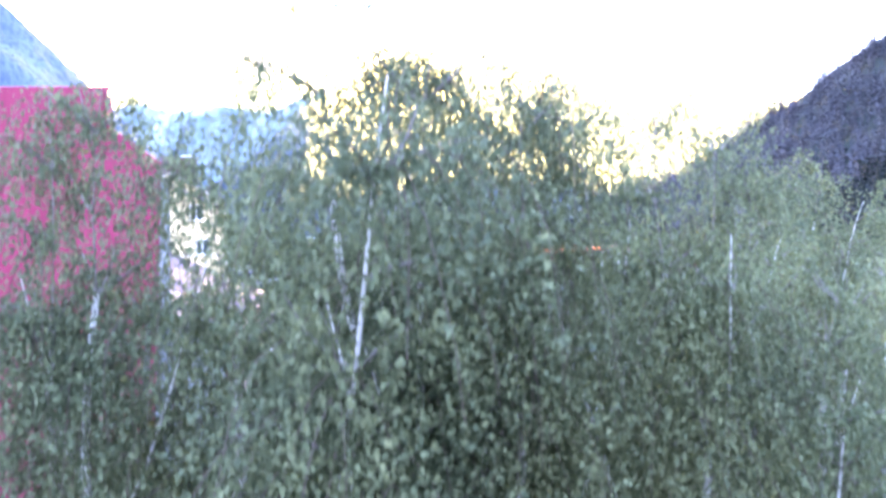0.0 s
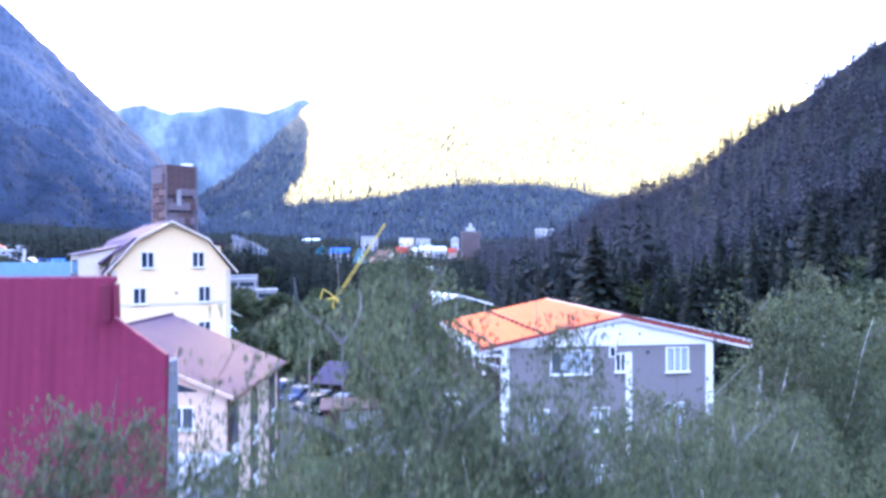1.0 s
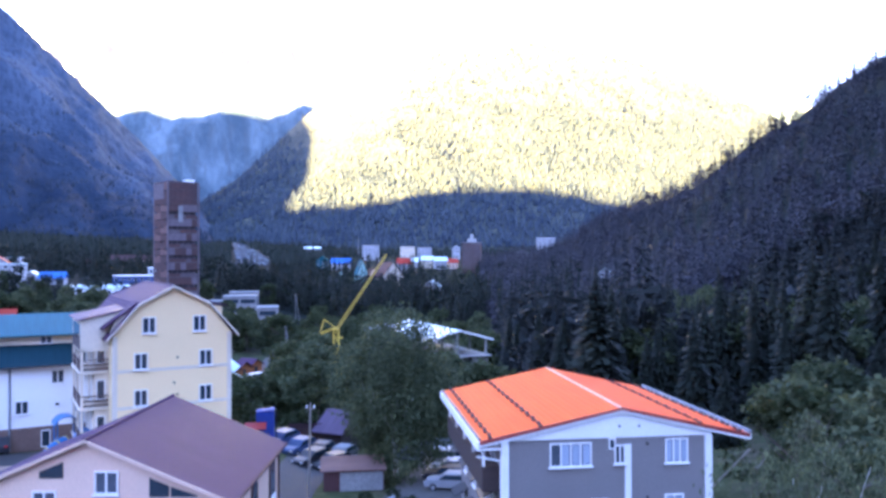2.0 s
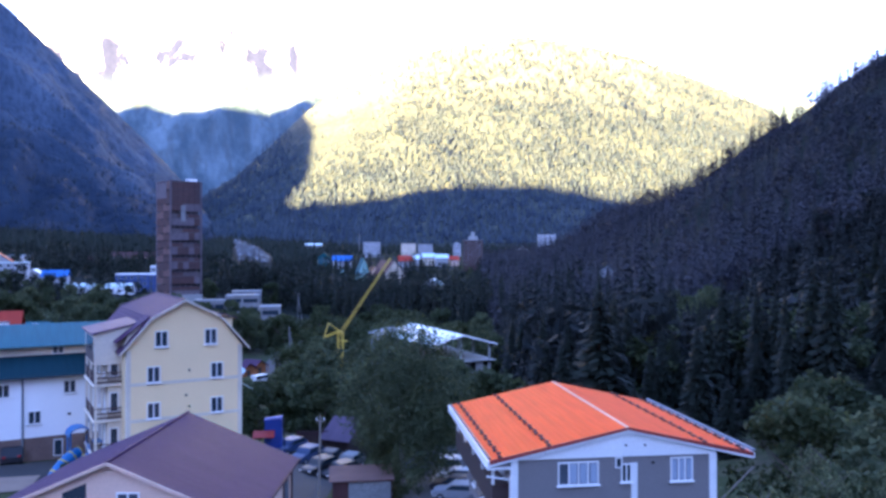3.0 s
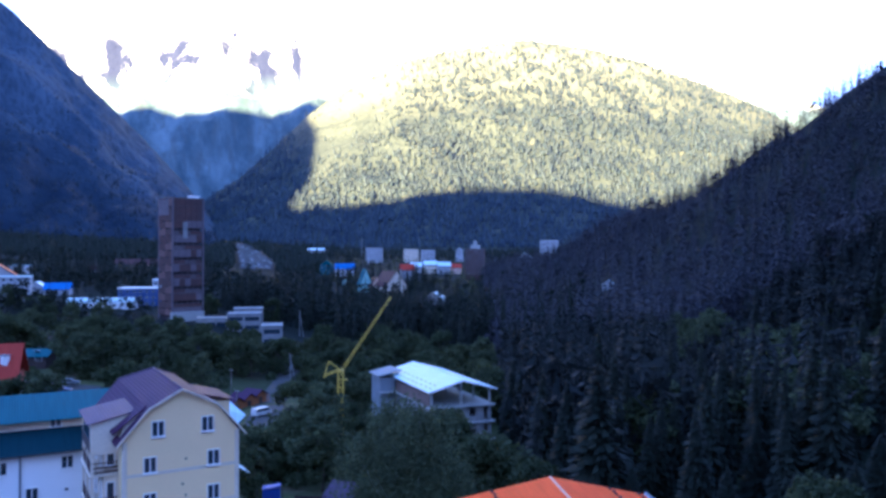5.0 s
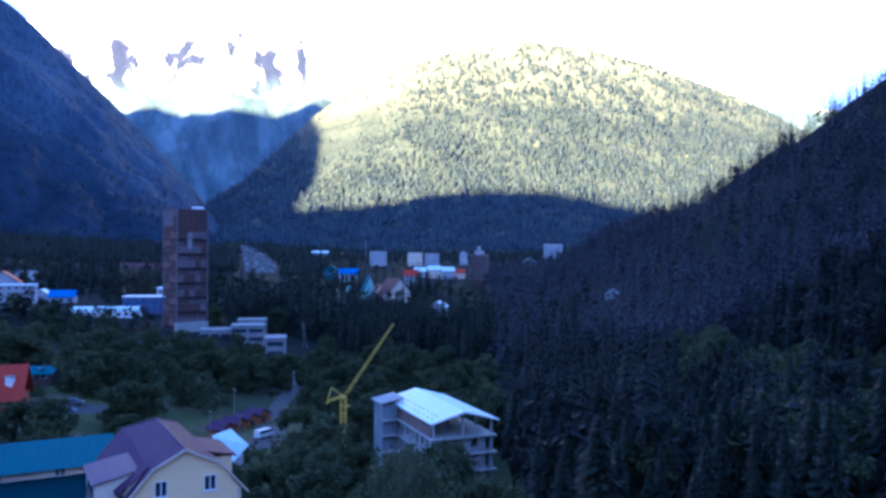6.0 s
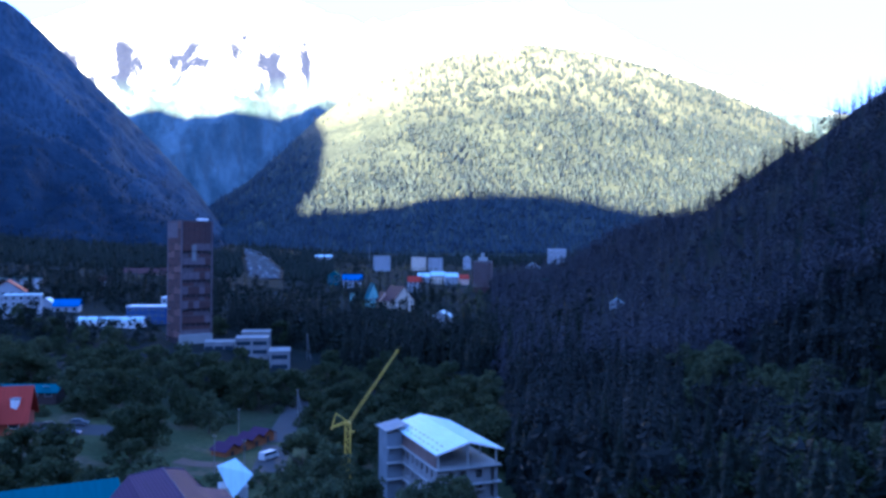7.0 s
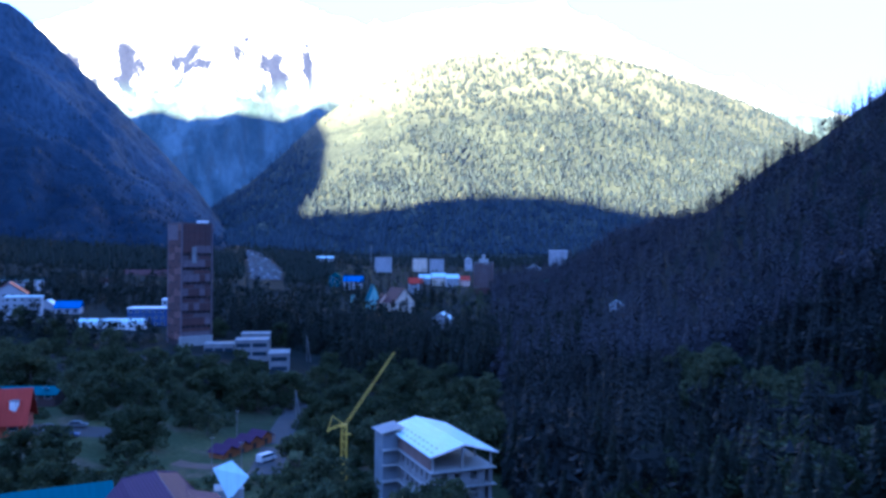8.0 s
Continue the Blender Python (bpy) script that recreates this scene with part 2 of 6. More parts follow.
SAND = surface("sandy paving", (0.36, 0.25, 0.18), None, 0.95)
DIRT = surface("brown earth", (0.15, 0.09, 0.06), None, 0.98, small=3)
PLAY_BLUE = surface("blue play plastic", (0.02, 0.17, 0.42), None, 0.4)
PLAY_YELLOW = surface("yellow play plastic", (0.65, 0.45, 0.05), None, 0.4)
WINE_BOARD = surface("wine brown boards", (0.060, 0.024, 0.026), (0.040, 0.018, 0.020), 0.9, stretch=(6, 6, 0.5))
TARP = surface("blue tarpaulin", (0.02, 0.06, 0.34), None, 0.6)
TARP_RED = surface("red tarpaulin", (0.45, 0.04, 0.03), None, 0.6)
CURTAIN = surface("pale blue curtain", (0.40, 0.46, 0.55), (0.30, 0.36, 0.45), 0.9, small=8, stretch=(9, 9, 0.4))
GLASS = glazing("dark window glass")
GLASS_SKY = glazing("window glass", (0.05, 0.06, 0.075))
TYRE = surface("tyre rubber", (0.02, 0.02, 0.02), None, 0.9)
LAMP_GLASS = glazing("car lamp", (0.5, 0.5, 0.5))
TAIL = glazing("tail lamp", (0.3, 0.02, 0.02))
PAINTS = [surface("car paint " + n, c, tuple(x * 0.9 for x in c), 0.5, 0.0, small=3, bump=0.0) for n, c in
          (("silver", (0.28, 0.29, 0.31)), ("white", (0.6, 0.6, 0.6)), ("black", (0.02, 0.02, 0.025)), ("blue", (0.04, 0.07, 0.16)), ("grey", (0.14, 0.15, 0.16)), ("wine", (0.12, 0.02, 0.025)))]
BIRCH_BARK = birch_bark("birch bark")
BARK = surface("dark bark", (0.10, 0.08, 0.065), None, 0.95, small=5, stretch=(4, 4, 0.6))
TWIG = surface("birch twig", (0.10, 0.07, 0.055), None, 0.9)
BIRCH_LEAF = foliage("birch leaves", (0.072, 0.092, 0.050), (0.165, 0.186, 0.100))
GREEN_LEAF = foliage("broad leaves", (0.036, 0.052, 0.022), (0.085, 0.10, 0.048), 0.35, 0.16)
WILLOW_LEAF = foliage("grey green leaves", (0.058, 0.078, 0.040), (0.125, 0.145, 0.076))
NEEDLES = foliage("dark needles", (0.013, 0.019, 0.014), (0.020, 0.026, 0.018), 0.12, 0.09)
# paler and more violet than the foot's needles: haze put into the colour
NEEDLES_SLOPE = foliage("haze grey slope needles", (0.034, 0.035, 0.048), (0.060, 0.056, 0.069), 0.12, 0.02)
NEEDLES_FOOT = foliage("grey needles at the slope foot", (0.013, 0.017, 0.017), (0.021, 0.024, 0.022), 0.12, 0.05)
# needle colours shifted to blue, carrying the haze before the far woods
NEEDLES_FAR = foliage("haze blue far needles", (0.028, 0.045, 0.074), (0.072, 0.090, 0.114), 0.08, 0.012)
NEEDLES_CLIFF = foliage("haze blue cliff needles", (0.014, 0.024, 0.038), (0.026, 0.038, 0.056), 0.1, 0.02)
TOWN_WALL = surface("dull town render", (0.40, 0.41, 0.43), (0.30, 0.31, 0.33), 0.9, big=0.08)
RED_WALL = surface("orange red boards", (0.42, 0.085, 0.035), (0.32, 0.06, 0.03), 0.85, stretch=(6, 1, 1))
BROWN_NEEDLES = foliage("bare brown conifer", (0.070, 0.052, 0.054), (0.105, 0.078, 0.078), 0.1)
# ground colours leaning blue, to put the hill's hazy shade into them
HILL = terrain("forested hill", (0.048, 0.060, 0.063), (0.080, 0.092, 0.082), (0.12, 0.124, 0.090), 0.006, (0.60, 0.72), 3.0, (600, 850))
# blue of the distant air is mixed into these base colours
CLIFF = cliff_side("haze blue wooded cliffs")
SCREE = river_gravel("river gravel")
SNOW = snow_rock("snow with blue shade patches")


# ---- building helpers ----
def part(name, bm, material, parent=None, label="", m=None):
    """Link a bmesh as one mesh object, under a thing or a part."""
    me = bpy.data.meshes.new(name)
    bm.to_mesh(me)
    bm.free()
    return part_of(name, me, material, parent, label, m)


def part_of(name, me, material, parent=None, label="", m=None):
    if material and not me.materials:
        me.materials.append(material)
    ob = new(name, me)
    if parent:
        ob.parent = parent
    if m is not None:
        ob.matrix_local = m
    return tagged(ob, label)


def thing(name, m, label, category, group="", kind=""):
    ob = new(name)
    ob.matrix_world = m
    return tagged(ob, label, category, group, kind)


def mesh_of(name, verts, faces, material, smooth=False):
    me = bpy.data.meshes.new(name)
    me.from_pydata(verts, [], faces)
    me.materials.append(material)
    if smooth:
        me.polygons.foreach_set("use_smooth", [True] * len(me.polygons))
    me.update()
    return me


def box(x0, y0, z0, x1, y1, z1, bevel=0.0, bm=None):
    bm = bm or bmesh.new()
    r = bmesh.ops.create_cube(bm, size=1.0, matrix=Matrix.Translation(((x0 + x1) / 2, (y0 + y1) / 2, (z0 + z1) / 2)) @ Matrix.Diagonal((x1 - x0, y1 - y0, z1 - z0, 1)))
    if bevel:
        edges = {e for v in r["verts"] for e in v.link_edges}
        bmesh.ops.bevel(bm, geom=list(edges), offset=bevel, segments=1, affect="EDGES")
    return bm


def rod(a, b, r0, r1=None, sides=8, bm=None):
    """A tapered round bar from a to b."""
    bm = bm or bmesh.new()
    a, b = Vector(a), Vector(b)
    d = b - a
    m = Matrix.Translation((a + b) / 2) @ d.to_track_quat("Z", "Y").to_matrix().to_4x4()
    bmesh.ops.create_cone(bm, cap_ends=True, segments=sides, radius1=r0, radius2=r0 if r1 is None else r1, depth=d.length, matrix=m)
    return bm


def slab(pts, thick, bm=None):
    """A flat sheet through the given corners, thickened downwards."""
    bm = bm or bmesh.new()
    top = [bm.verts.new(p) for p in pts]
    low = [bm.verts.new((p[0], p[1], p[2] - thick)) for p in pts]
    bm.faces.new(top)
    bm.faces.new(low[::-1])
    n = len(pts)
    for i in range(n):
        bm.faces.new((top[i], low[i], low[(i + 1) % n], top[(i + 1) % n]))
    bmesh.ops.recalc_face_normals(bm, faces=bm.faces)
    return bm


def prism(profile, y0, y1, bm=None):
    """An outline in x and z, drawn out from y0 to y1."""
    bm = bm or bmesh.new()
    a = [bm.verts.new((x, y0, z)) for x, z in profile]
    b = [bm.verts.new((x, y1, z)) for x, z in profile]
    n = len(profile)
    bm.faces.new(a)
    bm.faces.new(b[::-1])
    for i in range(n):
        bm.faces.new((a[i], b[i], b[(i + 1) % n], a[(i + 1) % n]))
    bmesh.ops.recalc_face_normals(bm, faces=bm.faces)
    return bm


# ---- the land ----
def along(v, table):
    return np.interp(v, [a for a, _ in table], [b for _, b in table])


FLOOR = [(-500, 0), (62, 0), (120, -5), (190, -9), (300, -9), (450, -5), (700, 5), (1100, 16), (1600, 26), (2500, 60), (5000, 120)]
TOE = [(0, 62), (80, 62), (150, 90), (220, 107), (450, 104), (500, 104), (560, 111), (600, 113), (645, 119), (690, 118), (850, 116), (1200, 175), (2000, 320), (5000, 600)]
CREST = [(-600, 520), (0, 420), (480, 385), (540, 345), (580, 312), (602, 288), (634, 262), (648, 226), (690, 208), (850, 181), (1000, 178), (1300, 230), (5000, 640)]


def rough_noise(x, y, scale, octaves=4):
    return noise.fractal(Vector((x * scale, y * scale, 3.7)), 1.0, 2.0, octaves)


def land(x, y):
    """Height of the valley's ground: the floor, and the wooded spur along its side."""
    z = float(along(y, FLOOR))
    z += 2.5 * max(0.0, min(1.0, (-12 - x) / 10)) * max(0.0, min(1.0, (112 - y) / 30))
    z += 7.5 * max(0.0, min(1.0, (-58 - x) / 40)) * max(0.0, min(1.0, (y - 110) / 60)) * max(0.0, min(1.0, (640 - y) / 160))
    toe, crest = float(along(y, TOE)), float(along(y, CREST))
    if x > toe - 60:
        up = 0.8 * 24 * math.log1p(math.exp((min(x, crest) - toe) / 24))
        over = max(0.0, x - crest)
        z += up - 0.55 * over + 5.0 * rough_noise(x, y, 0.02) * min(1.0, up / 30)
        z = max(z, -20)
    if x < -160:
        z += 0.06 * (-160 - x)
    far = math.hypot(x, y)
    if far > 90:
        z += 0.8 * rough_noise(x, y, 0.012) * min(1.0, (far - 90) / 60)
    return z


def sheet(name, us, vs, place, material, label, category="ground"):
    """A grid of ground between two rows of numbers."""
    verts = [place(u, v) for v in vs for u in us]
    n = len(us)
    faces = [(j * n + i, j * n + i + 1, (j + 1) * n + i + 1, (j + 1) * n + i) for j in range(len(vs) - 1) for i in range(n - 1)]
    ob = new(name, mesh_of(name, verts, faces, material, True))
    corner = np.empty(len(ob.data.loops), dtype=np.int32)
    ob.data.loops.foreach_get("vertex_index", corner)
    uv = np.stack([np.asarray(us)[corner % n], np.asarray(vs)[corner // n]], 1)
    ob.data.uv_layers.new(name="across and up").data.foreach_set("uv", uv.astype(np.float32).ravel())
    return tagged(ob, label, category, kind="structure")


ring = [radians(a) for a in sorted(set(list(np.arange(-180, -40, 4.0)) + list(np.arange(-40, 40.01, 0.4)) + list(np.arange(44, 181, 4.0))))]
reach = [0.0] + [6 * 1.042 ** k for k in range(164)]


def round_place(a, r):
    x, y = r * math.sin(a), r * math.cos(a)
    return (x, y, land(x, y))


GROUND_MIX, gt, gb, _ = nodes_of("valley ground")


def valley_ground():
    """Meadow near by; up the spur and far down the valley, forest floor with the trees' shade put into its colour."""
    t = gt
    fine = noise_of(t, 0.8, 6, None, "World")
    mid = noise_of(t, 0.06, 5, None, "World")
    grass = mixed(t, ramp(t, mid, 0.35, 0.65), (0.048, 0.064, 0.027), (0.090, 0.098, 0.042))
    grass = mixed(t, ramp(t, noise_of(t, 0.11, 4, None, "World"), 0.53, 0.66), grass, (0.13, 0.105, 0.068))
    grass = mixed(t, ramp(t, fine, 0.35, 0.85), grass, (0.03, 0.04, 0.016))
    # near-black floor: shade between the trees is part of this colour
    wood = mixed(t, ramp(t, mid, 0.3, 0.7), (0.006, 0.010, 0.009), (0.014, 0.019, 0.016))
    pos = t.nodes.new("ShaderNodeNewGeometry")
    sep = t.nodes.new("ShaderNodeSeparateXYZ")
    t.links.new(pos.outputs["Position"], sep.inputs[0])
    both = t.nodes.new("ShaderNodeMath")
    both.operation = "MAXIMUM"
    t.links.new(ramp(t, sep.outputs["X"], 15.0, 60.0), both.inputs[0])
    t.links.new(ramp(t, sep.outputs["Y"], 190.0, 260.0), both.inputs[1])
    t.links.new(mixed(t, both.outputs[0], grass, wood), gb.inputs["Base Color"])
    gb.inputs["Roughness"].default_value = 0.97
    gb.inputs["Specular IOR Level"].default_value = 0.08
    bumped(t, gb, fine, 0.6, 0.15)


valley_ground()
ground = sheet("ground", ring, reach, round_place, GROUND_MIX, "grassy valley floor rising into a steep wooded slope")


def massif(name, outline, base, y_low, y_top, material, label, amp, scale, step=0.006, rows=60, power=1.0, back=0.25, spur=0.0):
    """A mountain given by its skyline: rows of (bearing x/y, height over distance) as seen from the valley, from its foot to behind its crest."""
    bs = np.arange(outline[0][0], outline[-1][0] + 1e-6, step)
    vs = list(np.linspace(0, 1, rows)) + [1.12, 1.3]

    def place(b, v):
        top = 38.0 + y_top * float(along(b, outline))
        y = y_low + (y_top - y_low) * v
        x = b * y
        k = min(v, 1.0) ** power
        lobe = 2.6 * v + 0.9 * noise.noise(Vector((b * 9, v * 2.5, 4.1)))
        k += spur * math.sin(2 * math.pi * lobe) * min(1.0, 6 * v) * max(0.0, min(1.0, 5 * (1 - v)))
        z = base + (top - base) * k
        rim = min(1.0, v * 4) * (1.0 if v <= 1 else 0.4)
        n = noise.ridged_multi_fractal(Vector((x * scale, y * scale, 1.3)), 0.9, 2.1, 6, 1.0, 2.0) - 1.1
        z += amp * rim * n * (0.35 if abs(v - 1) < 0.03 else 1.0)
        if v > 1:
            z -= (top - base) * (v - 1) * (1 / back) * 0.5
        return (x, y, z)

    return sheet(name, list(bs), vs, place, material, label, "mountain")


snow_outline = [(-0.95, 0.20), (-0.60, 0.30), (-0.52, 0.32), (-0.43, 0.345), (-0.35, 0.365), (-0.27, 0.36), (-0.20, 0.335), (-0.12, 0.30), (-0.05, 0.32), (0.05, 0.335), (0.12, 0.34), (0.20, 0.30), (0.30, 0.255), (0.45, 0.20), (0.62, 0.17), (0.9, 0.15)]
hill_outline = [(-0.40, 0.015), (-0.36, 0.042), (-0.318, 0.066), (-0.277, 0.096), (-0.24, 0.128), (-0.215, 0.152), (-0.185, 0.180), (-0.127, 0.218), (-0.065, 0.252), (0.03, 0.270), (0.10, 0.279), (0.18, 0.268), (0.255, 0.249), (0.33, 0.223), (0.40, 0.193), (0.46, 0.163), (0.56, 0.125), (0.75, 0.09)]
left_outline = [(-1.5, 0.20), (-0.85, 0.26), (-0.66, 0.345), (-0.60, 0.335), (-0.555, 0.300), (-0.516, 0.262), (-0.485, 0.229), (-0.455, 0.202), (-0.42, 0.166), (-0.385, 0.132), (-0.35, 0.094), (-0.32, 0.054), (-0.295, 0.022), (-0.265, 0.0)]
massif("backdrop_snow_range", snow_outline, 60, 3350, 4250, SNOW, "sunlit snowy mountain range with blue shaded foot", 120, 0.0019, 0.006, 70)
massif("backdrop_forest_hill", hill_outline, 40, 1950, 2950, HILL, "broad sunlit hill covered with forest", 22, 0.004, 0.006, 80)
massif("backdrop_left_mountain", left_outline, 10, 1250, 2450, CLIFF, "steep shaded blue mountain with haze blue wooded cliffs", 24, 0.006, 0.005, 90, 1.5, spur=0.022)

# the mountains behind, which hold the low sun off the valley: crest as (across the light, height)
SIDE = Vector((SUN_TO.y, -SUN_TO.x, 0))
SHADE_CREST = [(-6000, 1400), (-3240, 1590), (-3170, 1556), (-3105, 1560), (-3027, 1600), (-2843, 1555), (-2700, 1605), (-2500, 1603), (-2320, 1700), (-2000, 1500), (-1790, 1346), (-1633, 1223), (-1450, 1010), (-1405, 872), (-1345, 842), (-1245, 862), (-1117, 880), (-1040, 910), (-950, 929), (-850, 953), (-760, 959), (-695, 949), (-606, 931), (-473, 906), (-336, 910), (600, 1000), (2500, 1100), (4500, 900)]


def shade_place(l, v):
    a = -2600
    z = float(along(l, SHADE_CREST)) + 7 * rough_noise(l, 0, 0.02)
    out = a - v * 900
    p = SIDE * l + SUN_TO * out
    h = z * (1 - abs(v)) - 60 * abs(v)
    if 0.02 < abs(v) < 0.9:
        h += 40 * rough_noise(p.x, p.y, 0.004)
    return (p.x, p.y, h)


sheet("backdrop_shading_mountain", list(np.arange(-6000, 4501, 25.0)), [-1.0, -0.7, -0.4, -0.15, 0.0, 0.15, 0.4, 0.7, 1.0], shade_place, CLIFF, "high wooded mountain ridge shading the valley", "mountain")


# ---- windows, shared by the houses ----
WINDOW_MESH = {}


def grid_frame(xs, zs, y0, y1):
    """One frame with an opening in every second cell of the grid."""
    bm = bmesh.new()
    v = {}
    solid = {(i, j) for i in range(len(xs) - 1) for j in range(len(zs) - 1) if not (i % 2 and j % 2)}

    def at_(i, j, y):
        if (i, j, y) not in v:
            v[i, j, y] = bm.verts.new((xs[i], y, zs[j]))
        return v[i, j, y]

    for i, j in solid:
        c = ((i, j), (i + 1, j), (i + 1, j + 1), (i, j + 1))
        bm.faces.new([at_(a, b, y0) for a, b in c])
        bm.faces.new([at_(a, b, y1) for a, b in c[::-1]])
        for (a, b), (p, q), nb in ((c[0], c[1], (i, j - 1)), (c[1], c[2], (i + 1, j)), (c[2], c[3], (i, j + 1)), (c[3], c[0], (i - 1, j))):
            if nb not in solid:
                bm.faces.new((at_(a, b, y0), at_(a, b, y1), at_(p, q, y1), at_(p, q, y0)))
    bmesh.ops.recalc_face_normals(bm, faces=bm.faces)
    return bm


def window(parent, m, w, h, lights=2, frame_mat=None, glass=None, sill=True, name="window", label="white framed window"):
    """A framed window on a wall that faces -y of m: frame, panes, sill."""
    frame_mat, glass = frame_mat or WHITE, glass or GLASS
    key = (round(w, 2), round(h, 2), lights, frame_mat.name, glass.name, sill)
    if key not in WINDOW_MESH:
        f = 0.07
        pw = (w - 2 * f) / lights
        xs = [-w / 2, -w / 2 + f]
        for i in range(1, lights):
            xs += [-w / 2 + f + i * pw - 0.04, -w / 2 + f + i * pw + 0.04]
        bm = grid_frame(xs + [w / 2 - f, w / 2], [-h / 2, -h / 2 + f, h / 2 - f, h / 2], -0.07, 0.05)
        fm = bpy.data.meshes.new("window")
        bm.to_mesh(fm)
        bm.free()
        fm.materials.append(frame_mat)
        bm = box(-pw / 2 + 0.03, -0.02, -h / 2 + f - 0.01, pw / 2 - 0.03, 0.02, h / 2 - f + 0.01)
        gm = bpy.data.meshes.new("pane")
        bm.to_mesh(gm)
        bm.free()
        gm.materials.append(glass)
        bm = box(-w / 2 - 0.08, -0.16, -h / 2 - 0.07, w / 2 + 0.08, 0.03, -h / 2 - 0.003)
        sm = bpy.data.meshes.new("window_sill")
        bm.to_mesh(sm)
        bm.free()
        sm.materials.append(frame_mat)
        WINDOW_MESH[key] = (fm, gm, sm, pw, f)
    fm, gm, sm, pw, f = WINDOW_MESH[key]
    win = part_of(name, fm, None, parent, label, m)
    for i in range(lights):
        part_of("pane", gm, None, win, "", Matrix.Translation((-w / 2 + f + (i + 0.5) * pw, 0, 0)))
    if sill:
        part_of("window_sill", sm, None, win)
    return win


def turn(x, y, z, deg=0.0):
    return pose(x, y, z, 0, 0, deg)


# ---- the orange-roofed house ----
def orange_house():
    h = thing("guest_house", pose(2.95, 42.3, 0, 0, 0, 7.6), "grey three-storey guest house with bright orange sheet roof", "house")
    W, L, E, R = 12.2, 15.0, 9.72, 11.3
    part("wall", box(0.1, 0.1, -1.5, W - 0.1, L, E), GREY, h, "grey brown rendered walls")
    part("gable", prism([(-0.02, E - 0.12), (W + 0.02, E - 0.12), (W + 0.02, E + 0.0), (6.6, R - 0.16), (-0.02, E + 0.0)], -0.02, 0.3), WHITE, h, "white boarded gable field")
    for x in (0.0, W - 0.36):
        part("corner_pillar", box(x, -0.05, -1.5, x + 0.42, 0.4, E - 0.12, 0.01), WHITE, h, "white corner strip")
    part("downpipe_strip", box(7.1, 0.0, -1.5, 7.46, 0.12, 9.2, 0.01), WHITE, h, "white vertical strip")
    # roof: two sheets, ridge cap, snow guards, eaves
    y0, y1, rx = -0.2, L + 0.85, 6.85
    le, re = -1.25, 14.45
    zl, zr = E - 0.05, E - 0.1
    part("roof", slab([(le, y0, zl), (le, y1, zl), (rx, y1, R), (rx, y0, R)], 0.1), ORANGE, h, "orange profiled roof sheets")
    part("roof", slab([(rx, y0, R), (rx, y1, R), (re, y1, zr), (re, y0, zr)], 0.1), ORANGE, h, "orange profiled roof sheets")
    part("ridge_cap", prism([(rx - 0.12, R - 0.01), (rx, R + 0.05), (rx + 0.12, R - 0.01), (rx, R + 0.01)], y0 - 0.02, y1), surface("pale orange cap", (0.88, 0.46, 0.30), None, 0.8), h, "pale orange ridge cap")
    trim = surface("red verge trim", (0.34, 0.05, 0.04), None, 0.5)
    part("verge_board", prism([(le, zl - 0.2), (rx, R - 0.13), (re, zr - 0.2), (re, zr + 0.03), (rx, R + 0.03), (le, zl + 0.03)], y0 - 0.06, y0 - 0.005), trim, h, "dark red verge trim")
    part("soffit", prism([(le, zl - 0.34), (rx, R - 0.26), (re, zr - 0.34), (re, zr - 0.21), (rx, R - 0.14), (le, zl - 0.21)], y0 - 0.03, 0.0), WHITE, h, "white verge soffit")
    part("eave_fascia", box(le - 0.12, y0, zl - 0.5, le - 0.003, y1, zl - 0.02), WHITE, h, "broad white eave fascia")
    part("eave_soffit", box(le, y0, zl - 0.5, 0.0, y1, zl - 0.42), WHITE, h, "white soffit")
    part("eave_fascia", box(re + 0.003, y0, zr - 0.3, re + 0.1, y1, zr - 0.02), WHITE, h, "white eave fascia")
    part("gutter", box(re + 0.1, y0 + 0.3, zr + 0.02, re + 0.3, y1 + 0.2, zr + 0.12), GREY_BLUE, h, "grey gutter")
    part("gutter", box(le + 0.002, y0 + 0.2, zl + 0.0, le + 0.12, y1, zl + 0.1), DARK, h, "dark gutter")
    guard = surface("rust red snow guard", (0.05, 0.01, 0.01), None, 0.7)
    for fx, sx in ((0.08, -1), (0.43, -1), (0.62, 1), (0.93, 1)):
        if sx < 0:
            x = le + fx * (rx - le)
            z = zl + fx * (R - zl)
        else:
            x = rx + fx * (re - rx)
            z = R + fx * (zr - R)
        bm = bmesh.new()
        rod((x, y0 + 0.1, z + 0.07), (x, y1 - 0.2, z + 0.07), 0.012, sides=4, bm=bm)
        for i in range(23):
            y = y0 + 0.25 + i * 0.7
            box(x - 0.12 + 0.08 * (i % 2), y - 0.15, z - 0.03, x + 0.08 + 0.08 * (i % 2), y + 0.15, z + 0.1, bm=bm)
        part("snow_guard", bm, guard, h, "dark red snow guard rail")
    # front windows
    for x, z, w, hh, n in ((3.95, 8.72, 2.4, 1.32, 4), (10.15, 8.75, 1.35, 1.38, 3), (2.1, 5.5, 1.12, 1.3, 2), (5.6, 5.52, 1.05, 1.32, 2), (10.0, 5.6, 1.12, 1.4, 2), (2.1, 2.3, 1.12, 1.3, 2), (5.6, 2.3, 1.05, 1.3, 2), (10.0, 2.3, 1.12, 1.4, 2)):
        win = window(h, turn(x, 0.06, z), w, hh, n, glass=GLASS_SKY)
        for i in range(n):
            pw = w / n
            if not (n == 4 and i == 0):
                bm = bmesh.new()
                cx = -w / 2 + (i + 0.5) * pw
                row = [(cx - pw * 0.34 + k * pw * 0.68 / 12, -0.026 - 0.01 * (k % 2)) for k in range(13)]
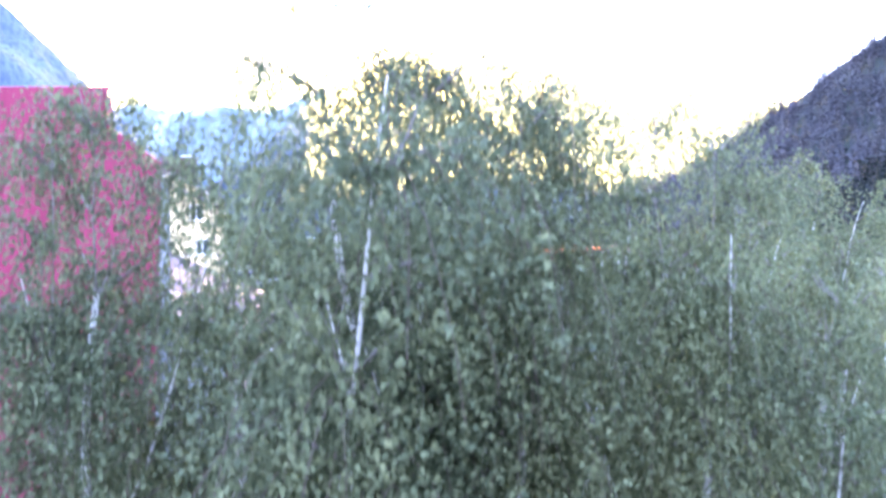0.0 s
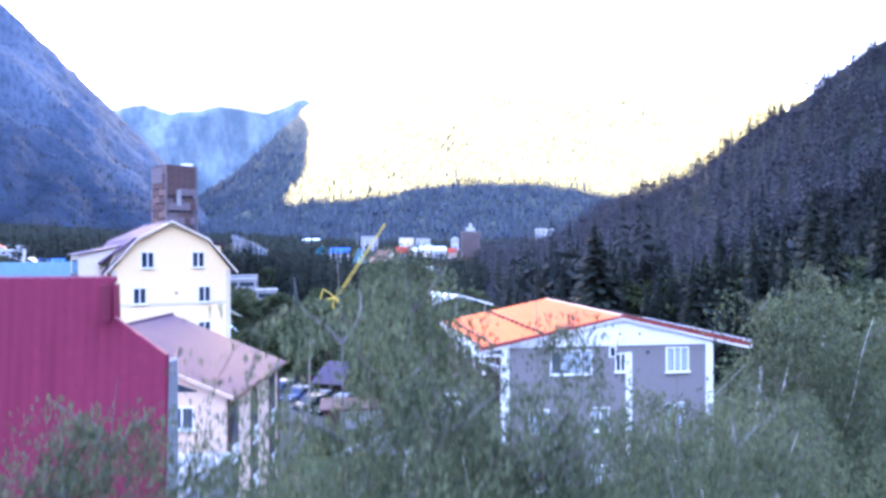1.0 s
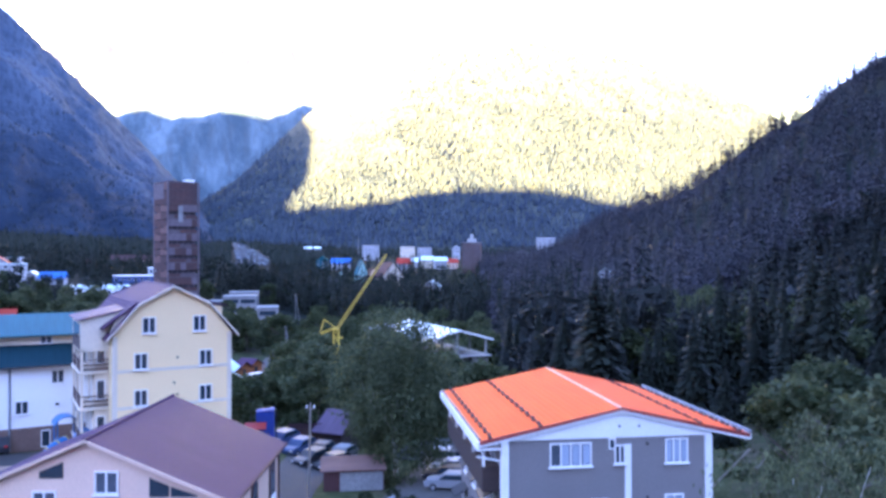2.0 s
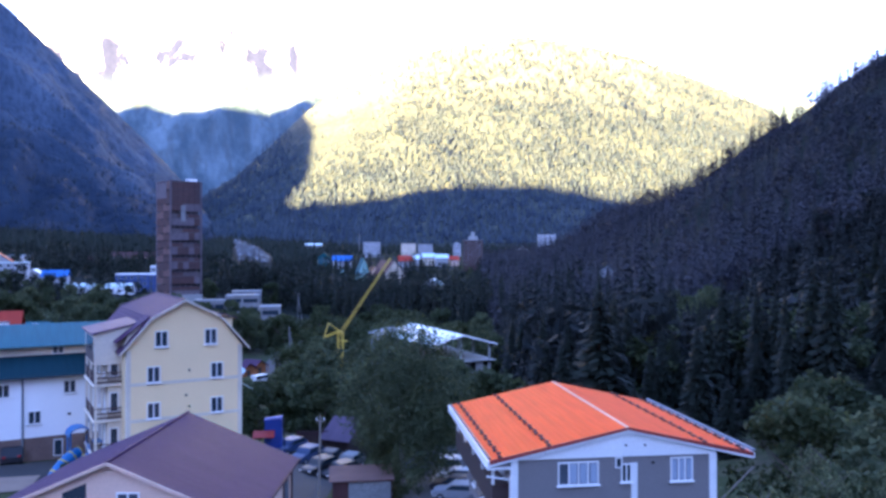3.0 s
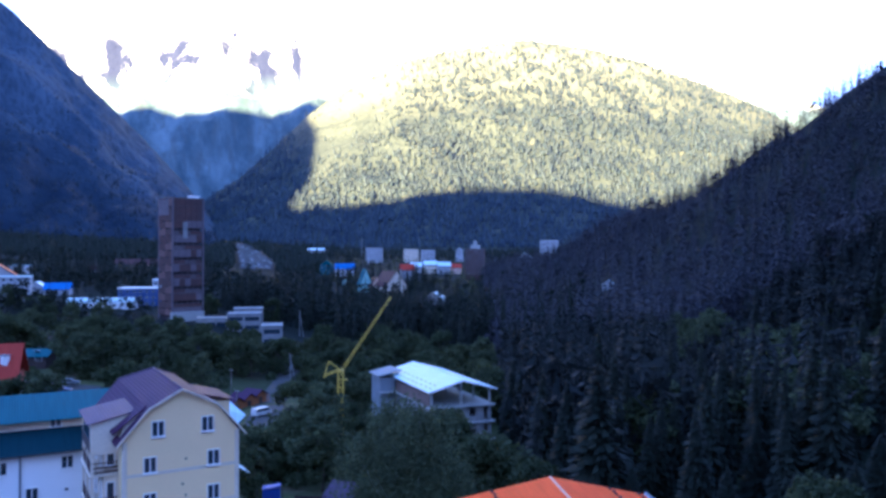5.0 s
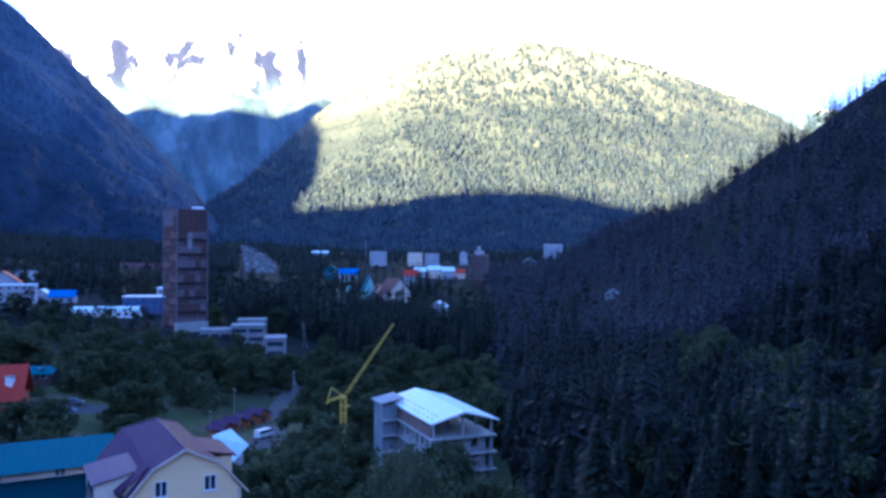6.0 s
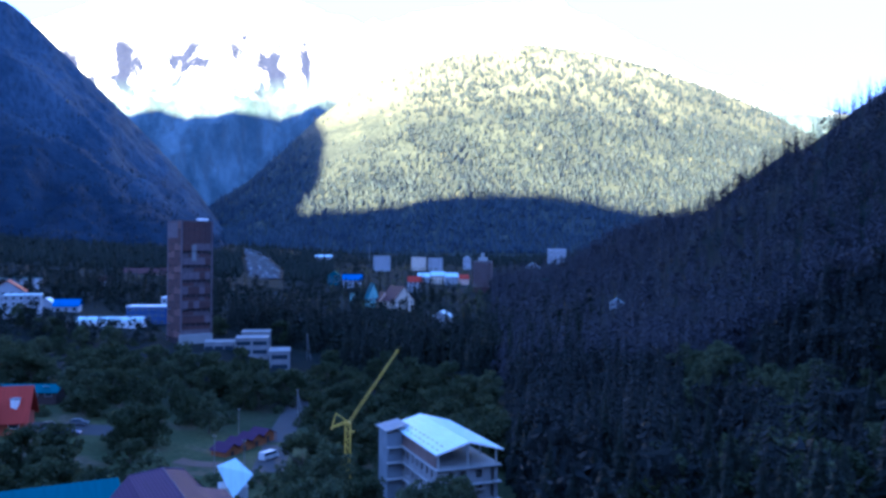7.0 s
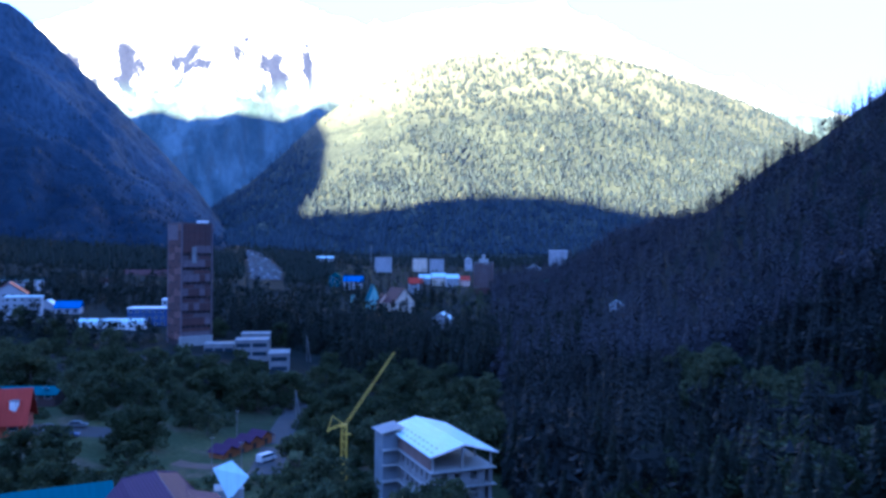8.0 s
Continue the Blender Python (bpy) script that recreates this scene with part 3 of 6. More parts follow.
                low = [bm.verts.new((a, b, -hh / 2 + 0.12)) for a, b in row]
                top_ = [bm.verts.new((a, b, hh / 2 - 0.12)) for a, b in row]
                for k in range(12):
                    bm.faces.new((low[k], low[k + 1], top_[k + 1], top_[k]))
                part("curtain", bm, CURTAIN, win, "pale blue curtain")
    window(h, turn(6.35, 0.06, 9.25), 0.42, 0.62, 1, glass=GLASS, sill=False, label="small white ventilation window")
    window(h, turn(6.8, 0.06, 8.65), 0.62, 1.05, 2)
    vent = surface("black vent", (0.015, 0.015, 0.015), None, 0.8)
    for x, z in ((2.0, 10.0), (6.75, 10.25), (7.9, 10.23), (8.4, 9.2), (8.4, 6.2)):
        part("vent", rod((x, -0.06, z), (x, 0.12, z), 0.07), vent, h, "small black vent")
    # long side: brown loggia band, windows
    part("loggia", box(-0.9, 0.9, 6.6, 0.1, L, 8.0), BROWN, h, "dark brown boarded balcony")
    part("loggia_post", box(-0.9, 0.9, 8.0, -0.75, 1.05, E - 0.5), WHITE, h)
    for i in range(4):
        part("loggia_post", box(-0.9, 4.2 + i * 3.4, 8.0, -0.75, 4.35 + i * 3.4, E - 0.5), WHITE, h)
        window(h, turn(0.1, 2.8 + i * 3.4, 8.6, -90), 1.3, 1.4, 2, glass=GLASS_SKY)
        for z in (5.2, 2.2):
            window(h, turn(0.1, 2.4 + i * 3.4, z, -90), 1.1, 1.5, 2, glass=GLASS_SKY)
            part("awning", slab([(-0.9, 1.5 + i * 3.4, z + 0.85), (-0.9, 3.3 + i * 3.4, z + 0.85), (0.1, 3.3 + i * 3.4, z + 1.35), (0.1, 1.5 + i * 3.4, z + 1.35)], 0.06), DARK, h, "dark sheet awning")
    part("flag_pole", rod((-0.2, -0.2, 8.6), (-1.6, -1.3, 9.15), 0.05), WHITE, h, "white slanted pole")
    part("brace", rod((W - 0.1, 0.2, 6.3), (W + 2.6, 0.4, 8.6), 0.06), POLE_WOOD, h, "slanted timber brace")
    return h


orange_house()


# ---- the cream house with plum gambrel roof ----
def cream_house():
    h = thing("hotel_house", pose(-26.1, 59.9, 2.28, 0, 0, 31.0), "cream four-storey hotel with plum gambrel roof", "house")
    W, L, E = 9.2, 16.4, 11.3
    A, B = 15.2, 13.75
    mid = 4.48
    outline = [(0, -1.5), (W, -1.5), (W, E), (W - 1.9, B), (mid, A - 0.12), (1.9, B), (0, E)]
    part("wall", prism(outline, 0, 12.85), CREAM, h, "cream rendered walls")
    part("wall", prism([(0, -1.5), (W, -1.5), (W, E), (W - 1.9, B - 0.06), (1.9, B - 0.06), (0, E)], 12.85, L), CREAM, h, "cream rendered walls")
    for z in (2.55, 5.5, 8.4):
        part("string_course", box(-0.015, -0.02, z, W + 0.015, 0.0, z + 0.24), CREAM_PALE, h, "pale band")
    for x in (-0.04, W - 0.3):
        part("corner_strip", box(x, -0.045, -1.5, x + 0.34, 0.3, E), CREAM_PALE, h, "pale corner strip")
    # gambrel roof sheets; the far end is hipped
    y0, y1, hip = -0.4, L + 0.4, 12.9
    top, brk = A + 0.05, B + 0.08
    part("roof", slab([(1.85, y0, brk), (1.85, y1, brk), (mid, hip, top), (mid, y0, top)], 0.1), PLUM, h, "plum sheet roof")
    part("roof", slab([(mid, y0, top), (mid, hip, top), (W - 1.85, y1, brk), (W - 1.85, y0, brk)], 0.1), PLUM, h, "plum sheet roof")
    part("roof", slab([(1.85, y1, brk), (W - 1.85, y1, brk), (mid, hip, top)], 0.1), PLUM_Y, h, "plum hipped end")
    part("roof", slab([(-0.55, y0, E - 0.25), (-0.55, y1, E - 0.25), (1.84, y1, brk - 0.005), (1.84, y0, brk - 0.005)], 0.1), PLUM, h, "plum sheet roof")
    part("roof", slab([(W - 1.84, y0, brk - 0.005), (W - 1.84, y1, brk - 0.005), (W + 0.55, y1, E - 0.25), (W + 0.55, y0, E - 0.25)], 0.1), PLUM, h, "plum sheet roof")
    for s in (-1, 1):
        x0, x1, x2 = (mid, 1.85, -0.57) if s < 0 else (mid, W - 1.85, W + 0.57)
        part("verge_board", prism([(x0, top - 0.16), (x0, top + 0.03), (x1, brk + 0.03), (x2, E - 0.22), (x2, E - 0.42), (x1, brk - 0.16)], y0 - 0.07, y0 - 0.004), CREAM_PALE, h, "cream verge board")
    part("ridge_cap", rod((mid, y0, top + 0.02), (mid, hip, top + 0.02), 0.08, sides=6), LILAC, h, "lilac ridge cap")
    for x in (1.85, W - 1.85):
        part("ridge_cap", rod((x, y1, brk + 0.02), (mid, hip, top + 0.02), 0.08, sides=6), LILAC, h, "lilac hip cap")
    # front windows, five rows
    for z, xs in ((12.1, (2.65, 6.6)), (9.25, (2.05, 7.1)), (6.35, (2.05, 7.1)), (3.4, (2.05, 7.1)), (0.5, (2.05, 7.1))):
        for x in xs:
            window(h, turn(x, -0.02, z), 1.05, 1.3, 2)
    vent = surface("grey vent", (0.06, 0.06, 0.07), None, 0.6)
    for x, z in ((4.85, 9.4), (4.6, 7.35), (4.85, 6.4), (4.6, 4.3)):
        part("vent", rod((x, -0.1, z), (x, 0.05, z), 0.09), vent, h, "small grey vent")
    # left wing with stacked balconies
    x0, x1, ya, yb = -2.1, 0.0, 2.4, 8.4
    part("wing_wall", box(x0 + 1.0, ya, -1.5, x1, yb, 10.0), CREAM_PALE, h, "pale balcony wing")
    part("wing_top", prism([(x0, 10.0), (1.8, 10.0), (1.8, 13.3), (x0, 12.55)], ya - 0.2, yb + 0.2), CREAM_PALE, h, "pale dormer box")
    part("wing_roof", slab([(x0 - 0.3, ya - 0.5, 12.6), (x0 - 0.3, yb + 0.5, 12.6), (1.3, yb + 0.3, 13.35), (1.3, ya - 0.3, 13.35)], 0.08), LILAC, h, "faded lilac dormer roof")
    part("loggia_opening", box(x0 - 0.02, ya + 0.4, 11.0, x0 + 0.5, yb - 0.4, 12.2), GLASS_SKY, h, "glazed loggia")
    part("loggia_front", box(x0 - 0.05, ya + 0.2, 10.15, x0 + 0.1, yb - 0.2, 11.0), BROWN, h, "dark boarded loggia front")
    for z in (-0.3, 2.6, 5.5, 8.4):
        part("balcony_slab", box(x0 - 0.12, ya - 0.3, z - 0.2, x1 - 0.02, yb + 0.3, z, 0.04), CREAM_PALE, h, "pale balcony slab")
        bm = bmesh.new()
        box(x0, ya - 0.18, z + 0.9, x0 + 0.06, yb + 0.2, z + 0.98, bm=bm)
        box(x0, ya - 0.2, z + 0.9, x1 - 0.05, ya - 0.14, z + 0.98, bm=bm)
        for lift in (0.12, 0.48):
            box(x0 + 0.01, ya - 0.18, z + lift, x0 + 0.05, yb + 0.2, z + lift + 0.12, bm=bm)
            box(x0, ya - 0.19, z + lift, x1 - 0.05, ya - 0.15, z + lift + 0.12, bm=bm)
        for i in range(26):
            y = ya - 0.15 + i * (yb - ya + 0.3) / 25
            box(x0 + 0.01, y - 0.015, z, x0 + 0.05, y + 0.015, z + 0.9, bm=bm)
        for i in range(12):
            x = x0 + i * (x1 - x0) / 12
            box(x, ya - 0.19, z, x + 0.03, ya - 0.15, z + 0.9, bm=bm)
        part("balcony_railing", bm, RAIL, h, "wine brown iron balcony railing")
        window(h, turn(x0 + 0.99, ya + 1.6, z + 1.4, -90), 0.9, 2.0, 1)
        window(h, turn(x0 + 0.99, ya + 4.4, z + 1.4, -90), 0.9, 2.0, 1)
        window(h, turn(x0 + 1.5, ya, z + 1.4), 0.7, 1.6, 1)
    for y in (ya - 0.1, (ya + yb) / 2, yb + 0.1):
        part("balcony_post", box(x0, y - 0.1, -1.5, x0 + 0.2, y + 0.1, 10.3), CREAM_PALE, h, "pale balcony post")
    # small front dormer on the left roof and dormer on the right
    part("dormer", prism([(-0.3, E - 0.2), (1.6, E - 0.2), (1.6, 13.6), (0.3, 12.6)], 0.9, 2.6), CREAM_PALE, h, "pale little dormer cheek")
    part("dormer_roof", slab([(-0.7, 0.6, 11.9), (-0.7, 2.8, 11.9), (1.9, 2.8, 13.95), (1.9, 0.6, 13.95)], 0.09), PLUM, h, "plum dormer roof")
    part("dormer", box(W - 1.6, 3.2, E - 0.3, W + 0.1, 9.0, 13.3), CREAM, h, "cream side dormer")
    part("dormer_roof", slab([(W - 2.6, 2.9, 14.15), (W - 2.6, 9.3, 14.15), (W + 0.5, 9.3, 13.35), (W + 0.5, 2.9, 13.35)], 0.09), PLUM, h, "plum dormer roof")
    part("canopy", slab([(W, 1.0, 8.0), (W, 3.5, 8.0), (W + 1.3, 3.5, 7.2), (W + 1.3, 1.0, 7.2)], 0.06), WHITE_SHEET, h, "pale sheet canopy")
    return h


cream_house()


# ---- the peach house with plum gable roof ----
def peach_house():
    h = thing("peach_house", pose(-17.35, 36.6, -0.2, 0, 0, 0.0), "peach two-storey house with plum gable roof", "house")
    R, E, X, L = 11.25, 8.26, 7.15, 12.0
    s = (R - E) / X
    wx = X - 0.45
    part("wall", prism([(-wx, -0.5), (wx, -0.5), (wx, E + 0.45 * s - 0.12), (0, R - 0.14), (-wx, E + 0.45 * s - 0.12)], 0.35, L - 0.3), PINK_PALE, h, "peach rendered walls")
    part("roof", slab([(-X, 0, E), (-X, L, E), (0, L, R), (0, 0, R)], 0.1), PLUM_Y, h, "plum profiled roof sheets")
    part("roof", slab([(0, 0, R), (0, L, R), (X, L, E), (X, 0, E)], 0.1), PLUM_Y, h, "plum profiled roof sheets")
    part("ridge_cap", rod((0, -0.02, R + 0.02), (0, L, R + 0.02), 0.09, sides=6), PLUM, h, "plum ridge cap")
    part("verge_board", prism([(-X, E - 0.16), (0, R - 0.13), (X, E - 0.16), (X, E + 0.02), (0, R + 0.03), (-X, E + 0.02)], -0.06, -0.003), PINK_PALE, h, "pale verge board")
    part("gutter", rod((X + 0.05, 0, E - 0.06), (X + 0.05, L, E - 0.06), 0.08, sides=6), BROWN_SHEET, h, "brown gutter")
    # glazed slanting strip under the verge, and front windows
    for x0, x1 in ((3.0, 3.95), (4.03, 5.3), (-1.15, -2.3)):
        z = 8.46 if x0 > 0 else 9.36
        bm = prism([(x0, z), (x1, z), (x1, max(z + 0.06, R - 0.62 - abs(x1) * s)), (x0, R - 0.62 - abs(x0) * s)], 0.3, 0.4)
        part("gable_window", bm, GLASS, h, "dark slanting gable window")
    for x, z in ((4.6, 7.2), (4.6, 4.75), (0.94, 9.15), (0.9, 6.4), (0.9, 3.2), (-2.05, 8.2), (-2.05, 5.0), (4.6, 2.2)):
        window(h, turn(x, 0.33, z), 1.15, 1.1, 2, glass=GLASS_SKY)
    # right wall: three tall framed bays, the middle one arched
    for y, top, arch in ((1.6, 7.75, False), (5.6, 7.1, True), (9.9, 7.75, False)):
        m = turn(wx, y, 0, 90)
        w = 1.35
        if arch:
            pts = [(-w / 2, 0.6)] + [(w / 2 * math.cos(a), top + w / 2 * math.sin(a)) for a in np.linspace(math.pi, 0, 12)] + [(w / 2, 0.6)]
            inner = [(x * 0.78, z - (0.14 if z > 1 else -0.1)) for x, z in pts]
        else:
            pts = [(-w / 2, 0.6), (-w / 2, top), (w / 2, top), (w / 2, 0.6)]
            inner = [(x * 0.78, z - (0.14 if z > 1 else -0.1)) for x, z in pts]
        bay = part("window_surround", prism(pts, -0.08, 0.05), BROWN_SHEET, h, "wine brown window surround", m)
        part("pane", prism(inner, -0.1, -0.05), GLASS_SKY, bay, "dark glass")
        for z in (2.6, 5.2):
            part("spandrel", box(-w * 0.4, -0.13, z - 0.45, w * 0.4, -0.06, z + 0.45), WHITE, bay, "white spandrel panel")
    part("downpipe", rod((wx + 0.08, 0.5, -0.5), (wx + 0.08, 0.5, E), 0.06), BROWN_SHEET, h, "brown downpipe")
    part("downpipe", rod((wx + 0.08, L - 0.5, -0.5), (wx + 0.08, L - 0.5, E), 0.06), BROWN_SHEET, h, "brown downpipe")
    return h


peach_house()


# ---- the maroon-clad building close by ----
def maroon_house():
    h = thing("maroon_building", pose(-6.9, 15.0, 0, 0, 0, 0), "building clad in maroon profiled metal sheets", "house")
    lean = 0.95 / 14.34
    front = [(-22, -0.5), (1.1, -0.5), (1.1, 12.85), (0.05, 13.6), (0.0, 14.34), (-22, 14.34)]
    bm = prism(front, -0.12, 0.0)
    for v in bm.verts:
        v.co.y += v.co.z * lean
    part("cladding_wall", bm, MAROON, h, "steep maroon sheet cladding")
    part("roof", slab([(-22, 0.95, 14.34), (-0.1, 0.95, 14.34), (-3.4, 8, 9.2), (-22, 8, 9.2)], 0.06), MAROON, h, "maroon roof sheets")
    part("ridge_cap", rod((-22, 0.95, 14.36), (0.02, 0.95, 14.36), 0.06, sides=6), MAROON, h, "maroon ridge cap")
    part("gable_end", prism([(-0.13, 13.62), (0.0, 13.55), (-0.02, 14.25), (-0.06, 14.25)], 0.3, 1.2), MAROON, h, "maroon gable edge")
    part("skirt_roof", slab([(0.0, 0.8, 13.56), (1.12, 0.75, 12.80), (0.95, 1.3, 12.70), (-0.1, 1.3, 13.46)], 0.06), MAROON, h, "narrow maroon lean-to roof")
    part("wall", box(-22, 1.0, -0.5, 0.4, 8, 9.0), GREY_BLUE, h, "grey blue side wall")
    part("wall", box(0.4, 1.0, -0.5, 0.9, 2.0, 12.6), GREY_BLUE, h, "grey blue side wall")
    part("corner_trim", rod((1.08, -0.1, -0.5), (1.08, 0.82, 12.84), 0.06, sides=6), MAROON, h, "maroon corner trim")
    return h


maroon_house()


# ---- the white lodge with teal roofs ----
def teal_lodge():
    h = thing("lodge", pose(-33.6, 75.0, 2.4, 0, 0, 29.5), "long white lodge with teal sheet roofs", "house")
    L = 46.0
    part("wall", box(-L, 0, 1.5, 0.0, 12, 7.5), WHITE_WALL, h, "white rendered wall")
    part("plinth", box(-L, -0.06, -1.0, 0.03, 12, 1.5), BRICK, h, "brown brick plinth")
    part("skirt_roof", slab([(-L, -0.8, 7.35), (0.3, -0.8, 7.35), (0.3, 2.6, 9.0), (-L, 2.6, 9.0)], 0.1), TEAL_DARK, h, "dark teal lower roof")
    part("upper_wall", box(-L, 2.6, 8.5, 0.0, 11, 10.1), CREAM_PALE, h, "pale upper storey")
    part("roof", slab([(-L, 1.7, 9.95), (0.4, 1.7, 9.95), (0.4, 7.5, 11.7), (-L, 7.5, 11.7)], 0.1), TEAL, h, "teal sheet roof")
    part("roof", slab([(-L, 7.5, 11.7), (0.4, 7.5, 11.7), (0.4, 13, 9.9), (-L, 13, 9.9)], 0.1), TEAL, h, "teal sheet roof")
    part("gutter", rod((-L, -0.85, 7.25), (0.3, -0.85, 7.25), 0.08, sides=6), DARK, h, "dark gutter")
    for i in range(8):
        x = -4.0 - i * 5.6
        window(h, turn(x, -0.02, 6.1), 1.15, 1.25, 2)
        window(h, turn(x - 3.0, -0.02, 3.4), 1.15, 1.25, 2)
        window(h, turn(x - 0.9, 2.58, 9.4), 1.1, 0.75, 2, glass=GLASS_SKY, sill=False)
        window(h, turn(x - 1.0, -0.08, 0.35), 0.8, 1.6, 1, sill=False)
    part("downpipe", rod((-8.0, -0.12, -0.5), (-8.0, -0.12, 7.2), 0.09), GREY_BLUE, h, "grey downpipe")
    part("downpipe", rod((-26.0, -0.12, -0.5), (-26.0, -0.12, 7.2), 0.09), GREY_BLUE, h, "grey downpipe")
    for x, z in ((-4.2, 3.4), (-9.5, 6.2), (-1.5, 3.5)):
        part("wall_lamp", box(x, -0.25, z, x + 0.3, 0, z + 0.18, 0.02), DARK, h, "small dark wall lamp")
    return h


teal_lodge()


# ---- trees ----
LIMB_BARK = surface("birch limb bark", (0.20, 0.185, 0.165), (0.08, 0.065, 0.055), 0.9, big=3.0)
rng = np.random.default_rng(5)


def leaf_cloud(name, centres, size, material, droop=0.0, flat=0.5, seed=1, corners=4):
    """One small face a leaf, each turned its own way."""
    r = np.random.default_rng(seed)
    n = len(centres)
    u = r.normal(size=(n, 3))
    u[:, 2] = u[:, 2] * flat - droop
    u /= np.linalg.norm(u, axis=1)[:, None]
    v = np.cross(u, r.normal(size=(n, 3)))
    v /= np.linalg.norm(v, axis=1)[:, None]
    s = size * r.uniform(0.6, 1.35, n)[:, None]
    u, v = u * s, v * s * 0.62
    c = np.asarray(centres)
    if corners == 4:
        verts = np.stack([c - u, c + v * 0.9 - u * 0.1, c + u, c - v * 0.9 - u * 0.1], 1).reshape(-1, 3)
    else:
        verts = np.stack([c - u * 0.7 - v, c - u * 0.7 + v, c + u * 1.1], 1).reshape(-1, 3)
    me = bpy.data.meshes.new(name)
    me.vertices.add(corners * n)
    me.loops.add(corners * n)
    me.polygons.add(n)
    me.vertices.foreach_set("co", verts.ravel())
    me.loops.foreach_set("vertex_index", np.arange(corners * n))
    me.polygons.foreach_set("loop_start", np.arange(0, corners * n, corners))
    me.materials.append(material)
    me.update(calc_edges=True)
    return me


def limb_path(r, start, way, length, steps, wander, lift):
    p, d = Vector(start), Vector(way).normalized()
    pts = [p.copy()]
    for _ in range(steps):
        d = (d + Vector(r.normal(0, wander, 3)) + Vector((0, 0, lift))).normalized()
        p = p + d * (length / steps)
        pts.append(p.copy())
    return pts


def tube(bm, pts, r0, r1, sides=6):
    rings = []
    n = len(pts)
    for i, p in enumerate(pts):
        d = (pts[min(i + 1, n - 1)] - pts[max(i - 1, 0)]).normalized()
        q = d.to_track_quat("Z", "Y")
        rad = r0 + (r1 - r0) * i / (n - 1)
        rings.append([bm.verts.new(p + q @ Vector((rad * math.cos(a), rad * math.sin(a), 0))) for a in np.linspace(0, 2 * math.pi, sides, endpoint=False)])
    for a, b in zip(rings, rings[1:]):
        for i in range(sides):
            bm.faces.new((a[i], a[(i + 1) % sides], b[(i + 1) % sides], b[i]))
    bm.faces.new(rings[-1])
    return bm


BIRCH_TOPS = []


def birch(seed, height, spread, leaves, leaf, fork=True, stem=0.12):
    """A weeping birch: white stem, rising limbs, hanging twigs with small leaves."""
    r = np.random.default_rng(seed)
    t = thing("birch_tree", Matrix(), "white-stemmed birch with hanging grey green leaves", "tree", "birches before the houses")
    trunk = bmesh.new()
    stems = [limb_path(r, (0, 0, -0.3), (0.05, 0.02, 1), height + 0.3, 14, 0.11, 0.16)]
    off = stems[0][-1].copy()
    for k, p in enumerate(stems[0]):
        p.x -= off.x * k / 14
        p.y -= off.y * k / 14
    tube(trunk, stems[0][:12], stem, stem * 0.3, 7)
    if fork:
        k = 4 + int(r.integers(0, 3))
        stems.append(limb_path(r, stems[0][k], (r.normal(0, 0.2), r.normal(0, 0.2), 1), height * 0.5, 8, 0.1, 0.08))
        tube(trunk, stems[1], stem * 0.4, 0.008, 5)
    part("trunk", trunk, BIRCH_BARK, t, "white bark with black marks")
    limbs, twigs, spots = bmesh.new(), bmesh.new(), []
    tube(limbs, stems[0][9:], 0.018, 0.004, 4)
    n = 44
    for i in range(n):
        st = stems[int(r.integers(0, len(stems)))]
        f = 0.26 + 0.74 * ((i + r.random()) / n) ** 0.85
        p = st[min(len(st) - 1, int(f * (len(st) - 1)))]
        a = r.uniform(0, 2 * math.pi)
        ln = spread * (1.05 - 0.5 * f) * r.uniform(0.6, 1.15)
        path = limb_path(r, p, (math.cos(a), math.sin(a), 0.75), ln, 6, 0.12, 0.02)
        tube(limbs, path, 0.024, 0.006, 4)
        for q in path[1:]:
            for _ in range(4):
                w = limb_path(r, q, (math.cos(a) * 0.4 + r.normal(0, 0.5), math.sin(a) * 0.4 + r.normal(0, 0.5), 0.15), r.uniform(0.9, 2.5), 5, 0.10, -0.62)
                if r.random() < 0.09:
                    tube(twigs, w, 0.006, 0.003, 3)
                spots += [(w[k] * (1 - g) + w[k + 1] * g) for k in range(5) for g in (0.2, 0.7)]
    part("branching", limbs, LIMB_BARK, t, "thin greyish limbs")
    part("fine_branching", twigs, TWIG, t, "fine hanging brown twigs")
    spots = np.array([tuple(p) for p in spots])
    pick = r.integers(0, len(spots), leaves)
    BIRCH_TOPS.append(float(np.percentile(spots[:, 2], 99.3)))
    part_of("crown", leaf_cloud("crown", spots[pick] + r.normal(0, 0.055, (leaves, 3)), leaf, BIRCH_LEAF, 0.9, 0.6, seed, 3), None, t, "small grey green leaves")
    return t


